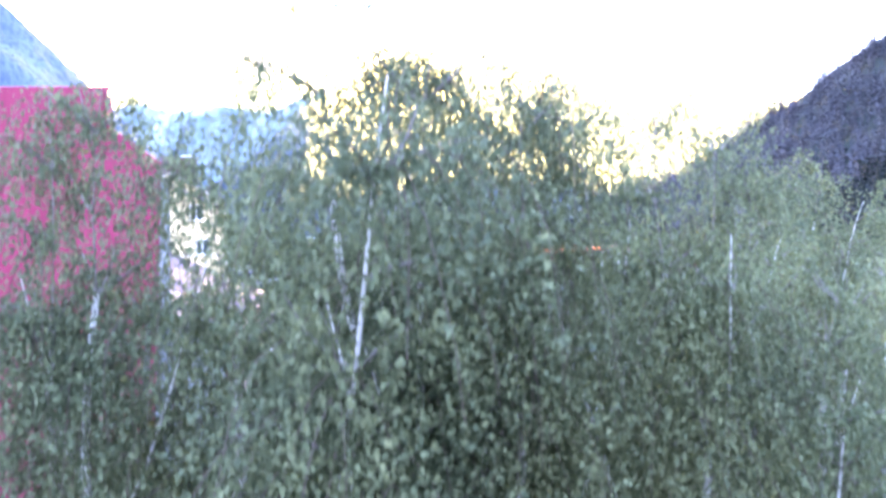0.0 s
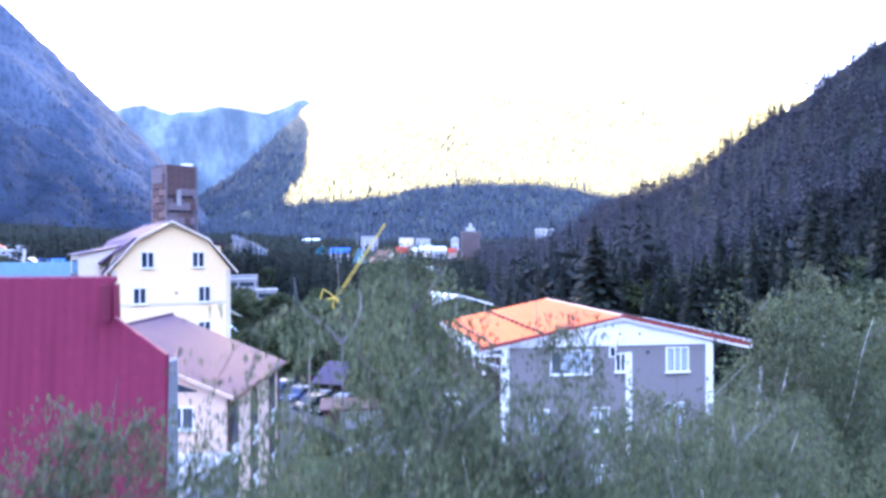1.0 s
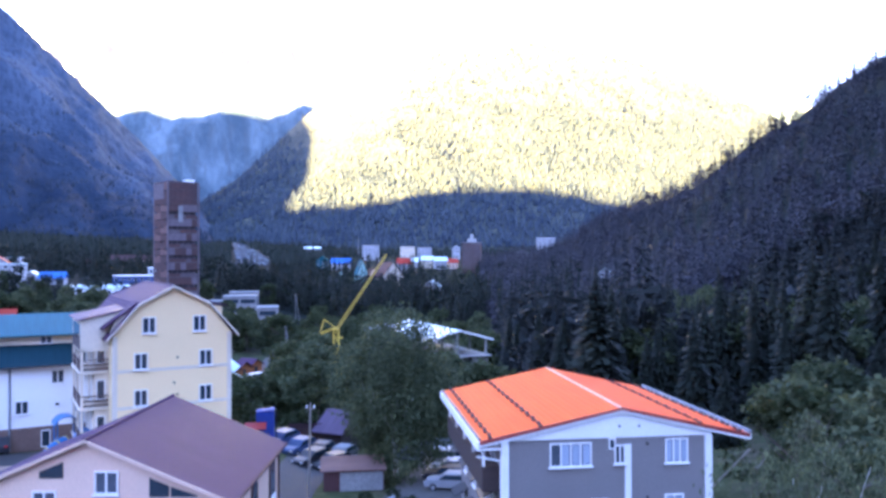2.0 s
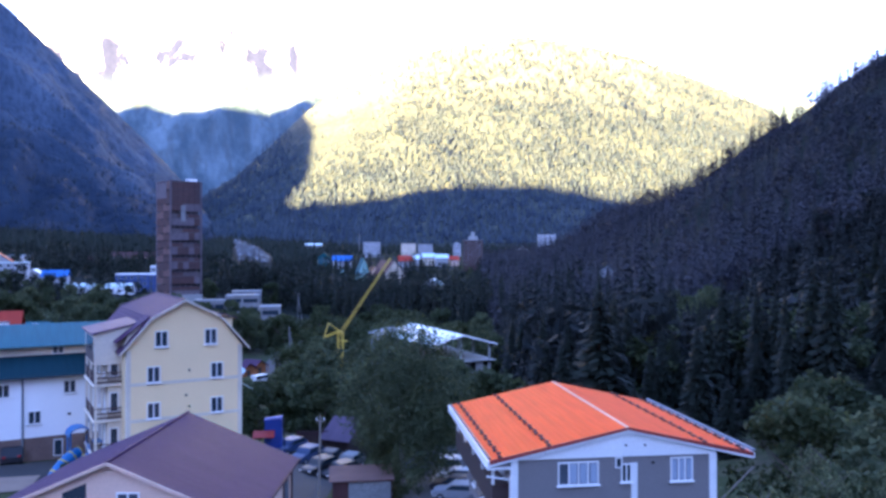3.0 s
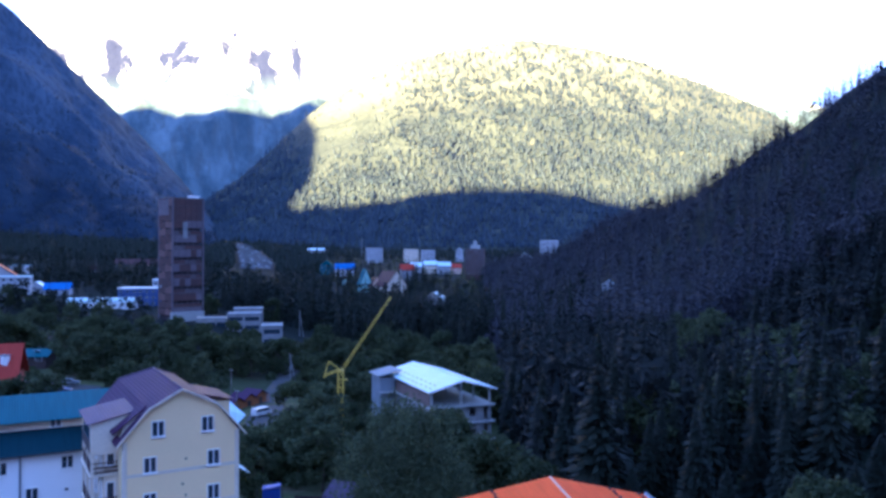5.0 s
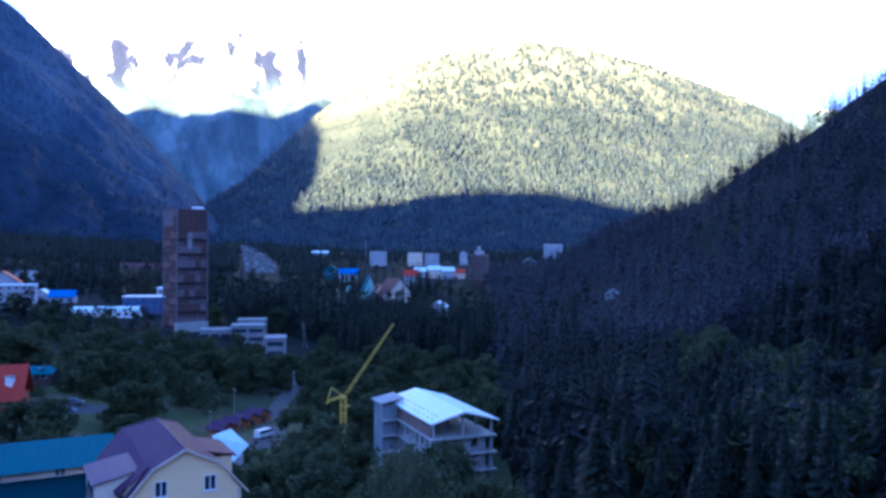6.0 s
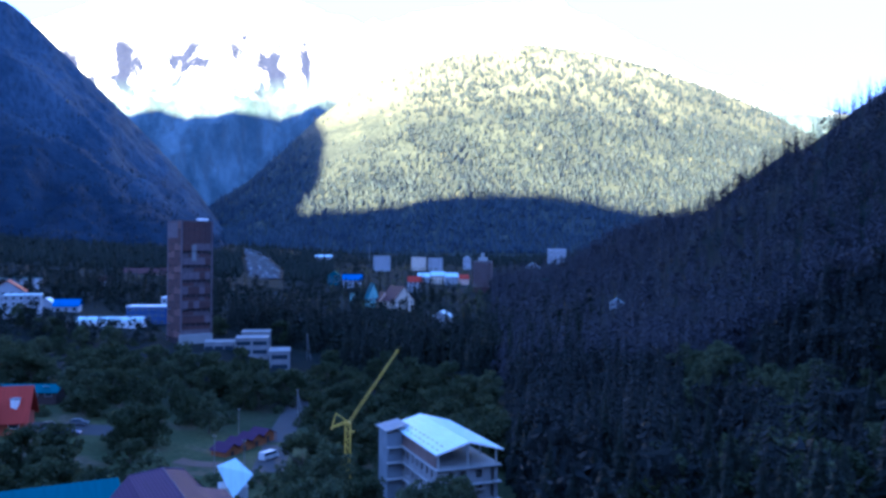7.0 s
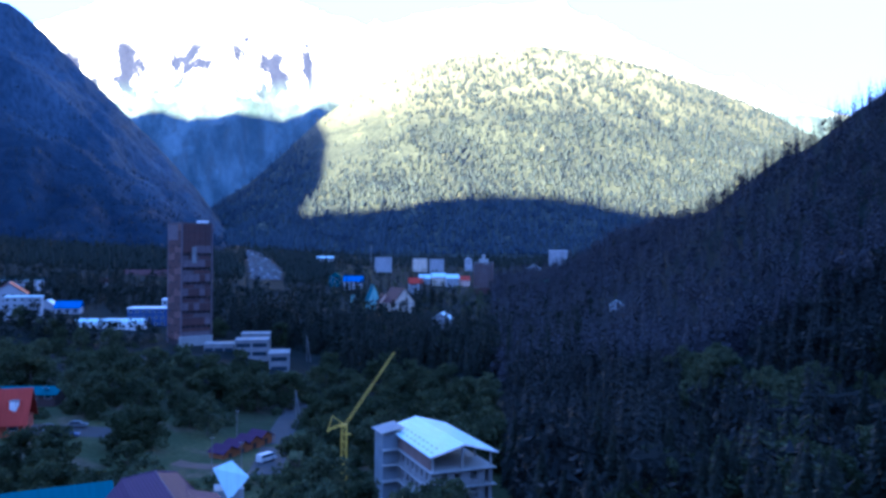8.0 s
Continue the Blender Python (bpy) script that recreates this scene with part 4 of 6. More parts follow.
def broadleaf(seed, height, width, leaves, leaf, mat, label, name="tree", low=0.12, drape=0.85, clumps=34, bark=None):
    """A round-headed tree: trunk, limbs and a crown of many leaf clumps with gaps."""
    r = np.random.default_rng(seed)
    t = thing(name, Matrix(), label, "tree")
    trunk = bmesh.new()
    tube(trunk, limb_path(r, (0, 0, -0.5), (0, 0, 1), height * 0.8, 7, 0.05, 0.05), 0.03 * height * 0.6, 0.02, 6)
    for _ in range(5):
        a = r.uniform(0, 6.28)
        tube(trunk, limb_path(r, (0, 0, height * r.uniform(0.2, 0.5)), (math.cos(a), math.sin(a), 1.0), height * 0.4, 5, 0.1, 0.05), 0.07, 0.02, 4)
    part("trunk", trunk, bark or BARK, t, "pale bark" if bark else "dark trunk")
    pts = []
    for i in range(clumps):
        h = low + (1 - low) * r.random() ** 0.8
        rad = width / 2 * math.sqrt(max(0.05, 1 - ((h - 0.45) / 0.58) ** 2)) * r.uniform(0.35, 1.05)
        a = r.uniform(0, 6.28)
        c = np.array([rad * math.cos(a), rad * math.sin(a), h * height * 0.94])
        k = leaves // clumps
        d = r.normal(size=(k, 3))
        d /= np.linalg.norm(d, axis=1)[:, None]
        d *= (r.uniform(0.55, 1.0, (k, 1))) * width * r.uniform(0.10, 0.19)
        d[:, 2] *= drape
        pts.append(c + d)
    part_of("crown", leaf_cloud("crown", np.concatenate(pts), leaf, mat, 0.3, 0.6, seed, 3), None, t)
    return t


def conifer_data(r, height, width, levels, per, full=0.7, wide=0.34):
    """Drooping sprays in whorls round a stem, one face a spray, as verts and faces."""
    v, f = [], []
    for i in range(levels):
        u = i / (levels - 1)
        rad = width / 2 * (1 - u) ** full * (0.82 + 0.18 * math.sin(i * 2.1)) + 0.12
        for k in range(per):
            a = 2 * math.pi * (k + 0.5 * (i % 2)) / per + r.uniform(-0.35, 0.35)
            q = rad * r.uniform(0.55, 1.15)
            z = height * (0.05 + 0.91 * u) + height / levels * r.uniform(-0.6, 0.6)
            ca, sa = math.cos(a), math.sin(a)
            hw = min(wide, q * 0.2 + 0.05) * r.uniform(0.7, 1.3)
            dip = q * r.uniform(0.25, 0.6)
            tip = r.uniform(-0.4, 0.4)
            b = len(v)
            v += [(ca * q * 0.15, sa * q * 0.15, z + 0.05 * q), (ca * q * 0.82 - sa * hw, sa * q * 0.82 + ca * hw, z - dip * (0.9 + tip)), (ca * q + sa * hw, sa * q - ca * hw, z - dip)]
            f.append((b, b + 1, b + 2))
    b = len(v)
    v += [(-0.10, 0, height * 0.9), (0.10, 0, height * 0.9), (0, 0, height * 1.03)]
    f.append((b, b + 1, b + 2))
    return np.array(v), np.array(f)


def spruce(seed, height, width):
    r = np.random.default_rng(seed)
    t = thing("spruce_tree", Matrix(), "tall dark green spruce", "tree", "spruces on the valley side")
    part("trunk", tube(bmesh.new(), [Vector((0, 0, -1)), Vector((0, 0, height * 0.5)), Vector((0, 0, height * 0.96))], 0.02 * height, 0.03, 6), BARK, t, "dark trunk")
    v, f = conifer_data(r, height, width, 54, 22, 0.75, 0.2)
    part_of("crown", mesh_of("crown", v.tolist(), f.tolist(), NEEDLES), None, t)
    return t


def scatter(name, spots, templates, material, label, r, low=0.75, high=1.25):
    """A wood of many trees in one mesh."""
    vs, fs, off = [], [], 0
    for x, y, z in spots:
        v, f = templates[int(r.integers(0, len(templates)))]
        a, s = r.uniform(0, 6.28), r.uniform(low, high)
        c, n = math.cos(a) * s, math.sin(a) * s
        w = np.stack([v[:, 0] * c - v[:, 1] * n + x, v[:, 0] * n + v[:, 1] * c + y, v[:, 2] * s * r.uniform(0.9, 1.15) + z], 1)
        vs.append(w)
        fs.append(f + off)
        off += len(v)
    vs, fs = np.concatenate(vs), np.concatenate(fs)
    me = bpy.data.meshes.new(name)
    me.vertices.add(len(vs))
    me.loops.add(3 * len(fs))
    me.polygons.add(len(fs))
    me.vertices.foreach_set("co", vs.ravel())
    me.loops.foreach_set("vertex_index", fs.ravel().astype(np.int32))
    me.polygons.foreach_set("loop_start", np.arange(0, 3 * len(fs), 3))
    me.materials.append(material)
    me.update(calc_edges=True)
    return tagged(new(name, me), label, "forest", kind="stuff")


def at(x, y, deg=0.0, s=1.0, dz=0.0):
    return pose(x, y, land(x, y) + dz, 0, 0, deg) @ Matrix.Scale(s, 4)


def plant(t, m):
    """A copy of a tree at a pose that may hold a scale."""
    c = copy_thing(t, m)
    c.matrix_world = m
    return c


# near birches: x, y, top height
BIRCHES = [birch(11, 13.0, 1.3, 30000, 0.036), birch(12, 12.0, 1.4, 30000, 0.036), birch(13, 13.0, 1.5, 30000, 0.036), birch(14, 12.0, 2.0, 9500, 0.062, stem=0.17), birch(15, 13.0, 2.1, 9500, 0.062, stem=0.17)]
BIRCH_SPOTS = [(-1.44, 9.12, 14.04, 0, 20), (-3.55, 10.3, 12.1, 1, 140), (-2.8, 11.6, 11.32, 2, 250), (6.9, 16.8, 11.7, 3, 110), (0.3, 16.5, 12.0, 4, 310), (1.68, 10.72, 12.68, 1, 75), (0.72, 9.44, 12.52, 2, 190), (-4.75, 9.42, 12.15, 0, 80), (-4.15, 9.62, 12.8, 2, 35), (-0.9, 13.3, 14.25, 2, 280), (1.33, 13.4, 13.4, 1, 170),
               (2.72, 10.08, 12.6, 0, 290), (3.6, 10.64, 12.44, 1, 200), (4.48, 11.04, 11.96, 2, 15), (-0.64, 10.08, 13.24, 1, 60), (-0.4, 9.28, 13.08, 2, 230), (1.2, 9.68, 12.84, 0, 130), (-2.8, 9.36, 11.72, 1, 330), (8.2, 19.5, 11.2, 4, 160),
               (4.6, 18.5, 11.4, 3, 100), (9.6, 24.5, 13.3, 3, 200), (13.2, 26.4, 14.1, 4, 30), (11.3, 25.2, 13.0, 4, 120), (16.0, 27.0, 13.5, 3, 260), (7.2, 22.5, 10.4, 3, 330), (13.5, 21.5, 11.6, 3, 20), (6.16, 11.68, 10.92, 4, 70),
               (9.4, 16.6, 10.6, 3, 250), (5.12, 10.08, 10.52, 4, 310)]
for i, (x, y, top, k, deg) in enumerate(BIRCH_SPOTS):
    s = (top - land(x, y)) / BIRCH_TOPS[k]
    if i < 5:
        BIRCHES[k].matrix_world = at(x, y, deg, s)
    else:
        plant(BIRCHES[k], at(x, y, deg, s))


# ---- the unfinished building with the zinc roof ----
def shell_building():
    h = thing("unfinished_building", pose(-3.16, 123.7, -5.0, 0, 0, 22.8), "unfinished concrete building with bare zinc roof", "building")
    W, L, E, R = 11.0, 22.8, 11.25, 12.95
    for z in (0.0, 2.9, 5.8, 8.6):
        part("floor_slab", box(-0.5, -0.7, z - 0.22, W + 0.5, L, z, 0.02), CONCRETE_PALE, h, "pale concrete floor slab")
    for z in (0.0, 2.9, 5.8):
        zt = z + 2.68
        xs = [(0.0, 2.0), (2.9, 4.2), (5.3, 7.0), (8.2, 9.6), (10.4, W)]
        for i, (a, b) in enumerate(xs):
            part("wall_pier", box(a, 0.0, z, b, 0.4, zt), CONCRETE, h, "grey block wall")
        for a, b in ((2.0, 2.9), (7.0, 8.2)):
            part("wall_pier", box(a, 0.05, z, b, 0.4, z + 0.8), CONCRETE, h, "grey block parapet")
        ys = [0.42 + i * 2.4 for i in range(9)]
        for y in ys:
            part("wall_pier", box(0.0, y, z, 0.4, y + 1.3, zt), CONCRETE, h, "grey block wall")
            part("wall_pier", box(0.04, y + 1.3, z, 0.4, min(L, y + 2.4), z + 0.85), CONCRETE, h, "grey block parapet")
            part("wall_pier", box(W - 0.4, y, z, W, y + 1.5, zt), CONCRETE, h, "grey block wall")
        part("rear_wall", box(0.4, L - 0.4, z, W - 0.4, L, zt), CONCRETE, h, "grey block wall")
        part("inner_wall", box(0.6, 6.0, z, W - 0.6, 6.3, zt), CONCRETE, h, "grey block wall")
    part("side_wall", box(0.02, 0.8, 8.6, 0.3, L, 10.5), BRICK, h, "brown brick attic wall")
    for x in (0.1, 5.35, W - 0.4):
        for y in (0.0, 6.5, 13.0, L - 0.4):
            part("post", box(x, y, 8.6, x + 0.3, y + 0.3, E if x != 5.35 else R - 0.2), CONCRETE_PALE, h, "concrete post")
    part("roof", slab([(-0.6, -0.9, E), (-0.6, L + 0.3, E), (W / 2, L + 0.3, R), (W / 2, -0.9, R)], 0.12), WHITE_SHEET, h, "bare zinc roof sheets")
    part("roof", slab([(W / 2, -0.9, R), (W / 2, L + 0.3, R), (W + 0.7, L + 0.3, E), (W + 0.7, -0.9, E)], 0.12), WHITE_SHEET, h, "bare zinc roof sheets")
    for xa, xb in ((-0.6, W / 2), (W + 0.7, W / 2)):
        part("verge_board", prism([(xa, E - 0.26), (xb, R - 0.26), (xb, R + 0.05), (xa, E + 0.05)], -1.0, -0.91), WHITE, h, "white verge board")
    part("verge_board", prism([(-0.6, E - 0.2), (W / 2, R - 0.2), (W + 0.7, E - 0.2), (W + 0.7, E + 0.02), (W / 2, R + 0.02), (-0.6, E + 0.02)], -0.98, -0.905), DARK, h, "dark verge")
    r = np.random.default_rng(3)
    for row in range(2):
        for i in range(9):
            y = 0.6 + i * 2.1 + row
            x = 0.3 + row * 1.2
            z = E + (x + 0.6) * (R - E) / (W / 2 + 0.6) + 0.015
            s = (R - E) / (W / 2 + 0.6)
            part("batten", slab([(x, y, z), (x, y + 0.9, z), (x + 0.25, y + 0.9, z + 0.25 * s), (x + 0.25, y, z + 0.25 * s)], 0.02), GREY_BLUE, h, "grey snow stop")
    # stair tower at the back
    part("stair_tower", box(-3.0, L - 5.5, -1.0, -0.05, L - 0.3, 11.0), GREY_BLUE, h, "grey blue stair tower")
    part("tower_roof", slab([(-3.5, L - 6.1, 11.5), (-3.5, L + 0.2, 11.5), (0.9, L + 0.2, 12.4), (0.9, L - 6.1, 12.4)], 0.15), GREY_BLUE, h, "pale grey blue sheet roof")
    for z in (2.9, 5.8, 8.6):
        part("balcony_slab", box(-3.3, L - 7.0, z - 0.15, -0.5, L - 5.5, z), CONCRETE_PALE, h, "pale landing slab")
    part("tarpaulin", box(-3.0, L - 5.58, 6.0, -0.2, L - 5.52, 10.8), GREY_BLUE, h, "grey blue sheeting")
    # scaffolding at the front
    for x in (4.5, 8.0):
        part("scaffold_pole", rod((x, -1.0, -0.5), (x, -1.0, 8.5), 0.05, sides=5), POLE_WOOD, h, "scaffold pole")
    for z in (2.0, 4.9):
        part("scaffold_board", box(4.2, -1.3, z, 8.3, -0.72, z + 0.08), POLE_WOOD, h, "scaffold boards")
    return h


shell_building()


# ---- tower crane with raised jib ----
def lattice(parent, name, a, b, w, w2, bays, r=0.05, label=""):
    a, b = Vector(a), Vector(b)
    d = (b - a).normalized()
    s = d.cross(Vector((0, 1, 0.01))).normalized()
    n = d.cross(s).normalized()
    bm = bmesh.new()
    prev = None
    for i in range(bays + 1):
        f = i / bays
        c = a.lerp(b, f)
        k = (w + (w2 - w) * f) / 2
        now = [c + s * k + n * k, c - s * k + n * k, c - s * k - n * k, c + s * k - n * k]
        for j in range(4):
            rod(now[j], now[(j + 1) % 4], r * 0.7, sides=4, bm=bm)
            if prev:
                rod(prev[j], now[j], r, sides=4, bm=bm)
                rod(prev[j], now[(j + 1) % 4], r * 0.7, sides=4, bm=bm)
        prev = now
    return part(name, bm, YELLOW, parent, label)


def crane():
    h = thing("tower_crane", pose(-20.9, 146.0, -8.0), "yellow tower crane with raised lattice jib", "crane")
    lattice(h, "mast", (0, 0, -1), (0, 0, 14.2), 1.0, 1.0, 10, 0.085, "yellow lattice mast")
    lattice(h, "jib", (0.2, 0, 14.3), (9.6, 0, 28.4), 0.50, 0.30, 14, 0.05, "yellow lattice jib")
    lattice(h, "counter_jib", (-0.2, 0, 14.4), (-3.1, 0, 13.3), 0.4, 0.3, 3, 0.06, "yellow counter jib")
    part("a_frame", rod((-3.1, 0, 13.3), (-2.3, 0, 16.0), 0.12, sides=5, bm=rod((-2.3, 0, 16.0), (0, 0, 14.4), 0.10, sides=5)), YELLOW, h, "yellow back frame")
    part("slewing_ring", rod((0, 0, 14.0), (0, 0, 14.4), 0.6, sides=14), YELLOW, h, "slewing ring")
    part("hook_arm", box(0.5, -0.15, 12.4, 1.3, 0.15, 12.7, 0.03), YELLOW, h, "short side arm")
    part("counterweight", box(-3.3, -0.3, 12.9, -2.9, 0.3, 13.3, 0.04), YELLOW, h, "small counterweight")
    part("base", box(-2, -2, -1.4, 2, 2, -0.6, 0.1), CONCRETE, h, "concrete base")
    return h


crane()


# ---- the abandoned tower block and its low wings ----
def tower_block():
    h = thing("tower_block", pose(-119.5, 329.0, 2.0, 0, 0, 44), "abandoned brown tower block with rusty panels", "building")
    W, D, H = 13.9, 14.2, 51.0
    # solid block whose dark colour stands for the shade inside the open floors
    part("core", box(0.9, 0.9, -6, W - 0.9, D - 0.4, H - 0.8), CORE_SHADE, h, "solid core coloured as shaded floors")
    storeys = 16
    sh = H / storeys
    r = np.random.default_rng(8)
    for i in range(storeys):
        z = i * sh
        part("floor_band", box(0.1, 0.1, z, W - 0.1, D - 0.1, z + 0.35), PANEL, h, "weathered floor slab")
        top = i > 12
        # front: closed rows of panels, two storeys on and two off, with open bays between
        for k in range(5):
            x0 = 0.55 + k * 2.58
            if i % 2 == 0 or top:
                part("facade_panel", box(x0, 0.0, z + 0.02, x0 + 2.5, 0.25, z + sh * 0.98), RUST if top or r.random() < 0.3 else MAUVE, h, "weathered facade panel")
            else:
                part("facade_panel", box(x0, 0.3, z + 0.35, x0 + 2.5, 0.5, z + sh * 0.55), RUST if r.random() < 0.5 else PANEL, h, "dull parapet panel")
                part("mullion", box(x0 + 1.1, 0.32, z + sh * 0.55, x0 + 1.4, 0.5, z + sh), PANEL, h)
        # side: rusty balcony fronts, stepped from floor to floor
        for k in range(4):
            y0 = 0.4 + k * 3.42
            high = 0.78 + 0.2 * ((i + k) % 2)
            part("balcony_front", box(-0.25, y0, z, 0.1, y0 + 3.3, z + sh * high), RUST if (i + k // 2) % 3 else RUST_PALE, h, "rusty balcony front")
    for x in (-0.35, W - 0.25):
        part("corner_rib", box(x, -0.3, -2, x + 0.6, 0.3, H), MAUVE, h, "pale grey corner rib")
    part("corner_rib", box(-0.35, D - 0.6, -2, 0.25, D, H), MAUVE, h, "pale grey corner rib")
    part("bare_patch", box(4.6, -0.12, H * 0.66, 6.6, -0.01, H * 0.80), CONCRETE, h, "pale bare patch")
    part("bare_patch", box(-0.4, D * 0.25, H * 0.86, -0.26, D * 0.95, H - 0.4), MAUVE, h, "pale washed-out top storey")
    part("parapet", box(-0.2, -0.2, H - 0.2, W + 0.2, D + 0.2, H + 0.5), PANEL, h, "grey parapet")
    part("roof_hut", box(W - 4.5, 2, H + 0.4, W - 0.8, 6, H + 1.7), WHITE_WALL, h, "white roof hut")
    part("podium", box(-1.2, -2.5, -7, W - 0.5, -0.32, 1.6), CONCRETE_PALE, h, "pale concrete podium")
    return h


tower_block()


def block(name, x, y, z, w, d, hgt, deg, wall, label, roof="flat", roof_mat=None, storeys=3, bays=4, category="building", rise=0.35, under=4.0, glass=None, fill=0.5, trim=None):
    """A plain building: walls, roof, a window for every bay and storey on the two faces that show."""
    h = thing(name, pose(x, y, z, 0, 0, deg), label, category)
    part("wall", box(-w / 2, 0, -under, w / 2, d, hgt), wall, h)
    roof_mat = roof_mat or CONCRETE
    o = 0.04 * w + 0.2
    if roof == "gable":      # ridge runs away from the camera
        k = hgt + w * rise
        part("gable", prism([(-w / 2, hgt - 0.02), (w / 2, hgt - 0.02), (0, k - 0.1)], 0.02, d - 0.02), wall, h)
        part("roof", slab([(-w / 2 - o, -o, hgt - o * rise * 2), (-w / 2 - o, d + o, hgt - o * rise * 2), (0, d + o, k), (0, -o, k)], 0.15), roof_mat, h)
        part("roof", slab([(0, -o, k), (0, d + o, k), (w / 2 + o, d + o, hgt - o * rise * 2), (w / 2 + o, -o, hgt - o * rise * 2)], 0.15), roof_mat, h)
    elif roof == "side":     # ridge runs across
        k = hgt + d * rise
        part("gable", slab([(-w / 2 + 0.02, 0.02, hgt), (-w / 2 + 0.02, d - 0.02, hgt), (-w / 2 + 0.02, d / 2, k - 0.1)], 0.01), wall, h)
        part("roof", slab([(-w / 2 - o, -o, hgt - o * rise), (w / 2 + o, -o, hgt - o * rise), (w / 2 + o, d / 2, k), (-w / 2 - o, d / 2, k)], 0.15), roof_mat, h)
        part("roof", slab([(-w / 2 - o, d / 2, k), (w / 2 + o, d / 2, k), (w / 2 + o, d + o, hgt - o * rise), (-w / 2 - o, d + o, hgt - o * rise)], 0.15), roof_mat, h)
    elif roof == "arch":
        pts = [(y_, z_) for y_, z_ in [(d / 2 + d / 2 * math.cos(a), hgt + d * rise * math.sin(a)) for a in np.linspace(math.pi, 0, 13)]]
        bm = prism(pts, -w / 2, w / 2)
        part("roof", bm, roof_mat, h, "", Matrix.Rotation(radians(90), 4, "Z") @ Matrix.Diagonal((1, -1, 1, 1)))
    else:
        part("roof", box(-w / 2 - 0.2, -0.2, hgt, w / 2 + 0.2, d + 0.2, hgt + 0.5), roof_mat, h)
    sh = hgt / storeys
    bw = w / bays
    for s in range(storeys):
        for b in range(bays):
            window(h, turn(-w / 2 + (b + 0.5) * bw, -0.02, (s + 0.52) * sh), bw * fill, sh * 0.5, 1, trim, glass or GLASS, False)
    return h


block("hotel", -222, 385, 3.0, 17, 12, 14, 22, TOWN_WALL, "white terraced hotel with pale balcony bands", "flat", WHITE_SHEET, 5, 5)
# low concrete wings near the tower block
block("concrete_hall", -83.5, 310, -3.0, 13, 12, 7.0, 12, CONCRETE, "flat-roofed grey concrete hall", storeys=2, bays=2, under=12, fill=0.9, trim=CONCRETE)
block("concrete_hall", -69.5, 299, -7.5, 8, 14, 7.6, 12, CONCRETE, "flat-roofed concrete hall with white end pillar", storeys=2, bays=1, under=6, fill=0.8, trim=CONCRETE)
block("concrete_hall", -98.5, 315, -3.5, 12, 10, 5.2, 12, CONCRETE, "low grey concrete wing", storeys=1, bays=3, under=6, fill=0.92, trim=CONCRETE)
block("concrete_hall", -86.0, 326, -1.0, 12, 10, 6.0, 12, CONCRETE, "upper flat-roofed concrete hall", storeys=1, bays=2, under=12, fill=0.92, trim=CONCRETE)

# buildings on the left bank
block("hotel", -250, 420, 2.0, 17, 14, 15.5, 25, TOWN_WALL, "white hotel with pink gable", "gable", RED_SHEET, 5, 4)
block("hotel", -304, 520, 8.0, 26, 14, 13.0, 10, TOWN_WALL, "white flat hotel with teal roof edge", "flat", TEAL, 4, 6)
block("house", -235, 432, 1.0, 13, 10, 7.5, 15, TOWN_WALL, "white house with pale roof", "gable", WHITE_SHEET, 2, 3, "house")
block("house", -221, 428, 1.0, 13, 10, 8.0, 15, TOWN_WALL, "white house with bright blue roof", "side", BLUE_SHEET, 2, 3, "house")
block("market_hall", -175, 380, 1.5, 33, 8, 2.8, 8, WHITE_WALL, "long low hall with white curved roof", "arch", WHITE_SHEET, 1, 9, rise=0.3)
block("hotel", -163, 402, 1.0, 23, 12, 9.5, 8, surface("deep blue facade", (0.03, 0.07, 0.22), None, 0.6), "blue clad hotel with white roof edge", "flat", WHITE, 3, 7)
block("hotel", -156, 418, 4.0, 13, 10, 10.5, 8, TOWN_WALL, "white stepped hotel block", "flat", WHITE, 3, 4)
block("apartment_house", -328, 800, 9.0, 46, 14, 10.0, 5, PINK_PALE, "long pale pink apartment house", "side", BROWN_SHEET, 3, 9)
block("house", -297, 640, 9.0, 16, 10, 7.0, 20, TOWN_WALL, "white house with brown roof", "side", BROWN_SHEET, 2, 4, "house")
block("house", -102.0, 161, -2.5, 17, 12, 4.6, 20, RED_WALL, "orange red timber house with red roof", "side", RED_SHEET, 2, 4, "house", 0.55)
block("shed", -114, 200, -0.1, 15, 6, 1.9, 4, BROWN, "low dark shed with teal roof", "side", TEAL, 1, 4, "shed", 0.25)
chimney = thing("chimney_stack", pose(-97.0, 165.5, 4.4), "white rendered chimney on the red roof", "chimney")
part("chimney_shaft", box(-0.7, -0.7, -1.5, 0.7, 0.7, 2.0, 0.03), WHITE, chimney)
part("cap", box(-0.85, -0.85, 2.0, 0.85, 0.85, 2.2), CONCRETE, chimney)
skylight = thing("roof_panel", pose(-109.5, 201.4, 2.95, -14, 0, 4), "white panel lying on the teal roof", "panel")
part("panel", box(-0.6, -0.9, 0, 0.6, 0.9, 0.08), WHITE, skylight)

# the town down the valley
block("apartment_block", -107, 1100, 15, 24, 14, 23.5, 4, TOWN_WALL, "pale grey apartment block", "flat", CONCRETE, 6, 6, under=20)
block("apartment_block", -56, 1150, 15, 22, 14, 22, 2, CREAM_PALE, "cream six-storey apartment block", "flat", CONCRETE, 6, 6, under=20)
block("apartment_block", -31, 1160, 15, 22, 14, 21, 2, TOWN_WALL, "white six-storey apartment block", "flat", CONCRETE, 6, 6, under=20)
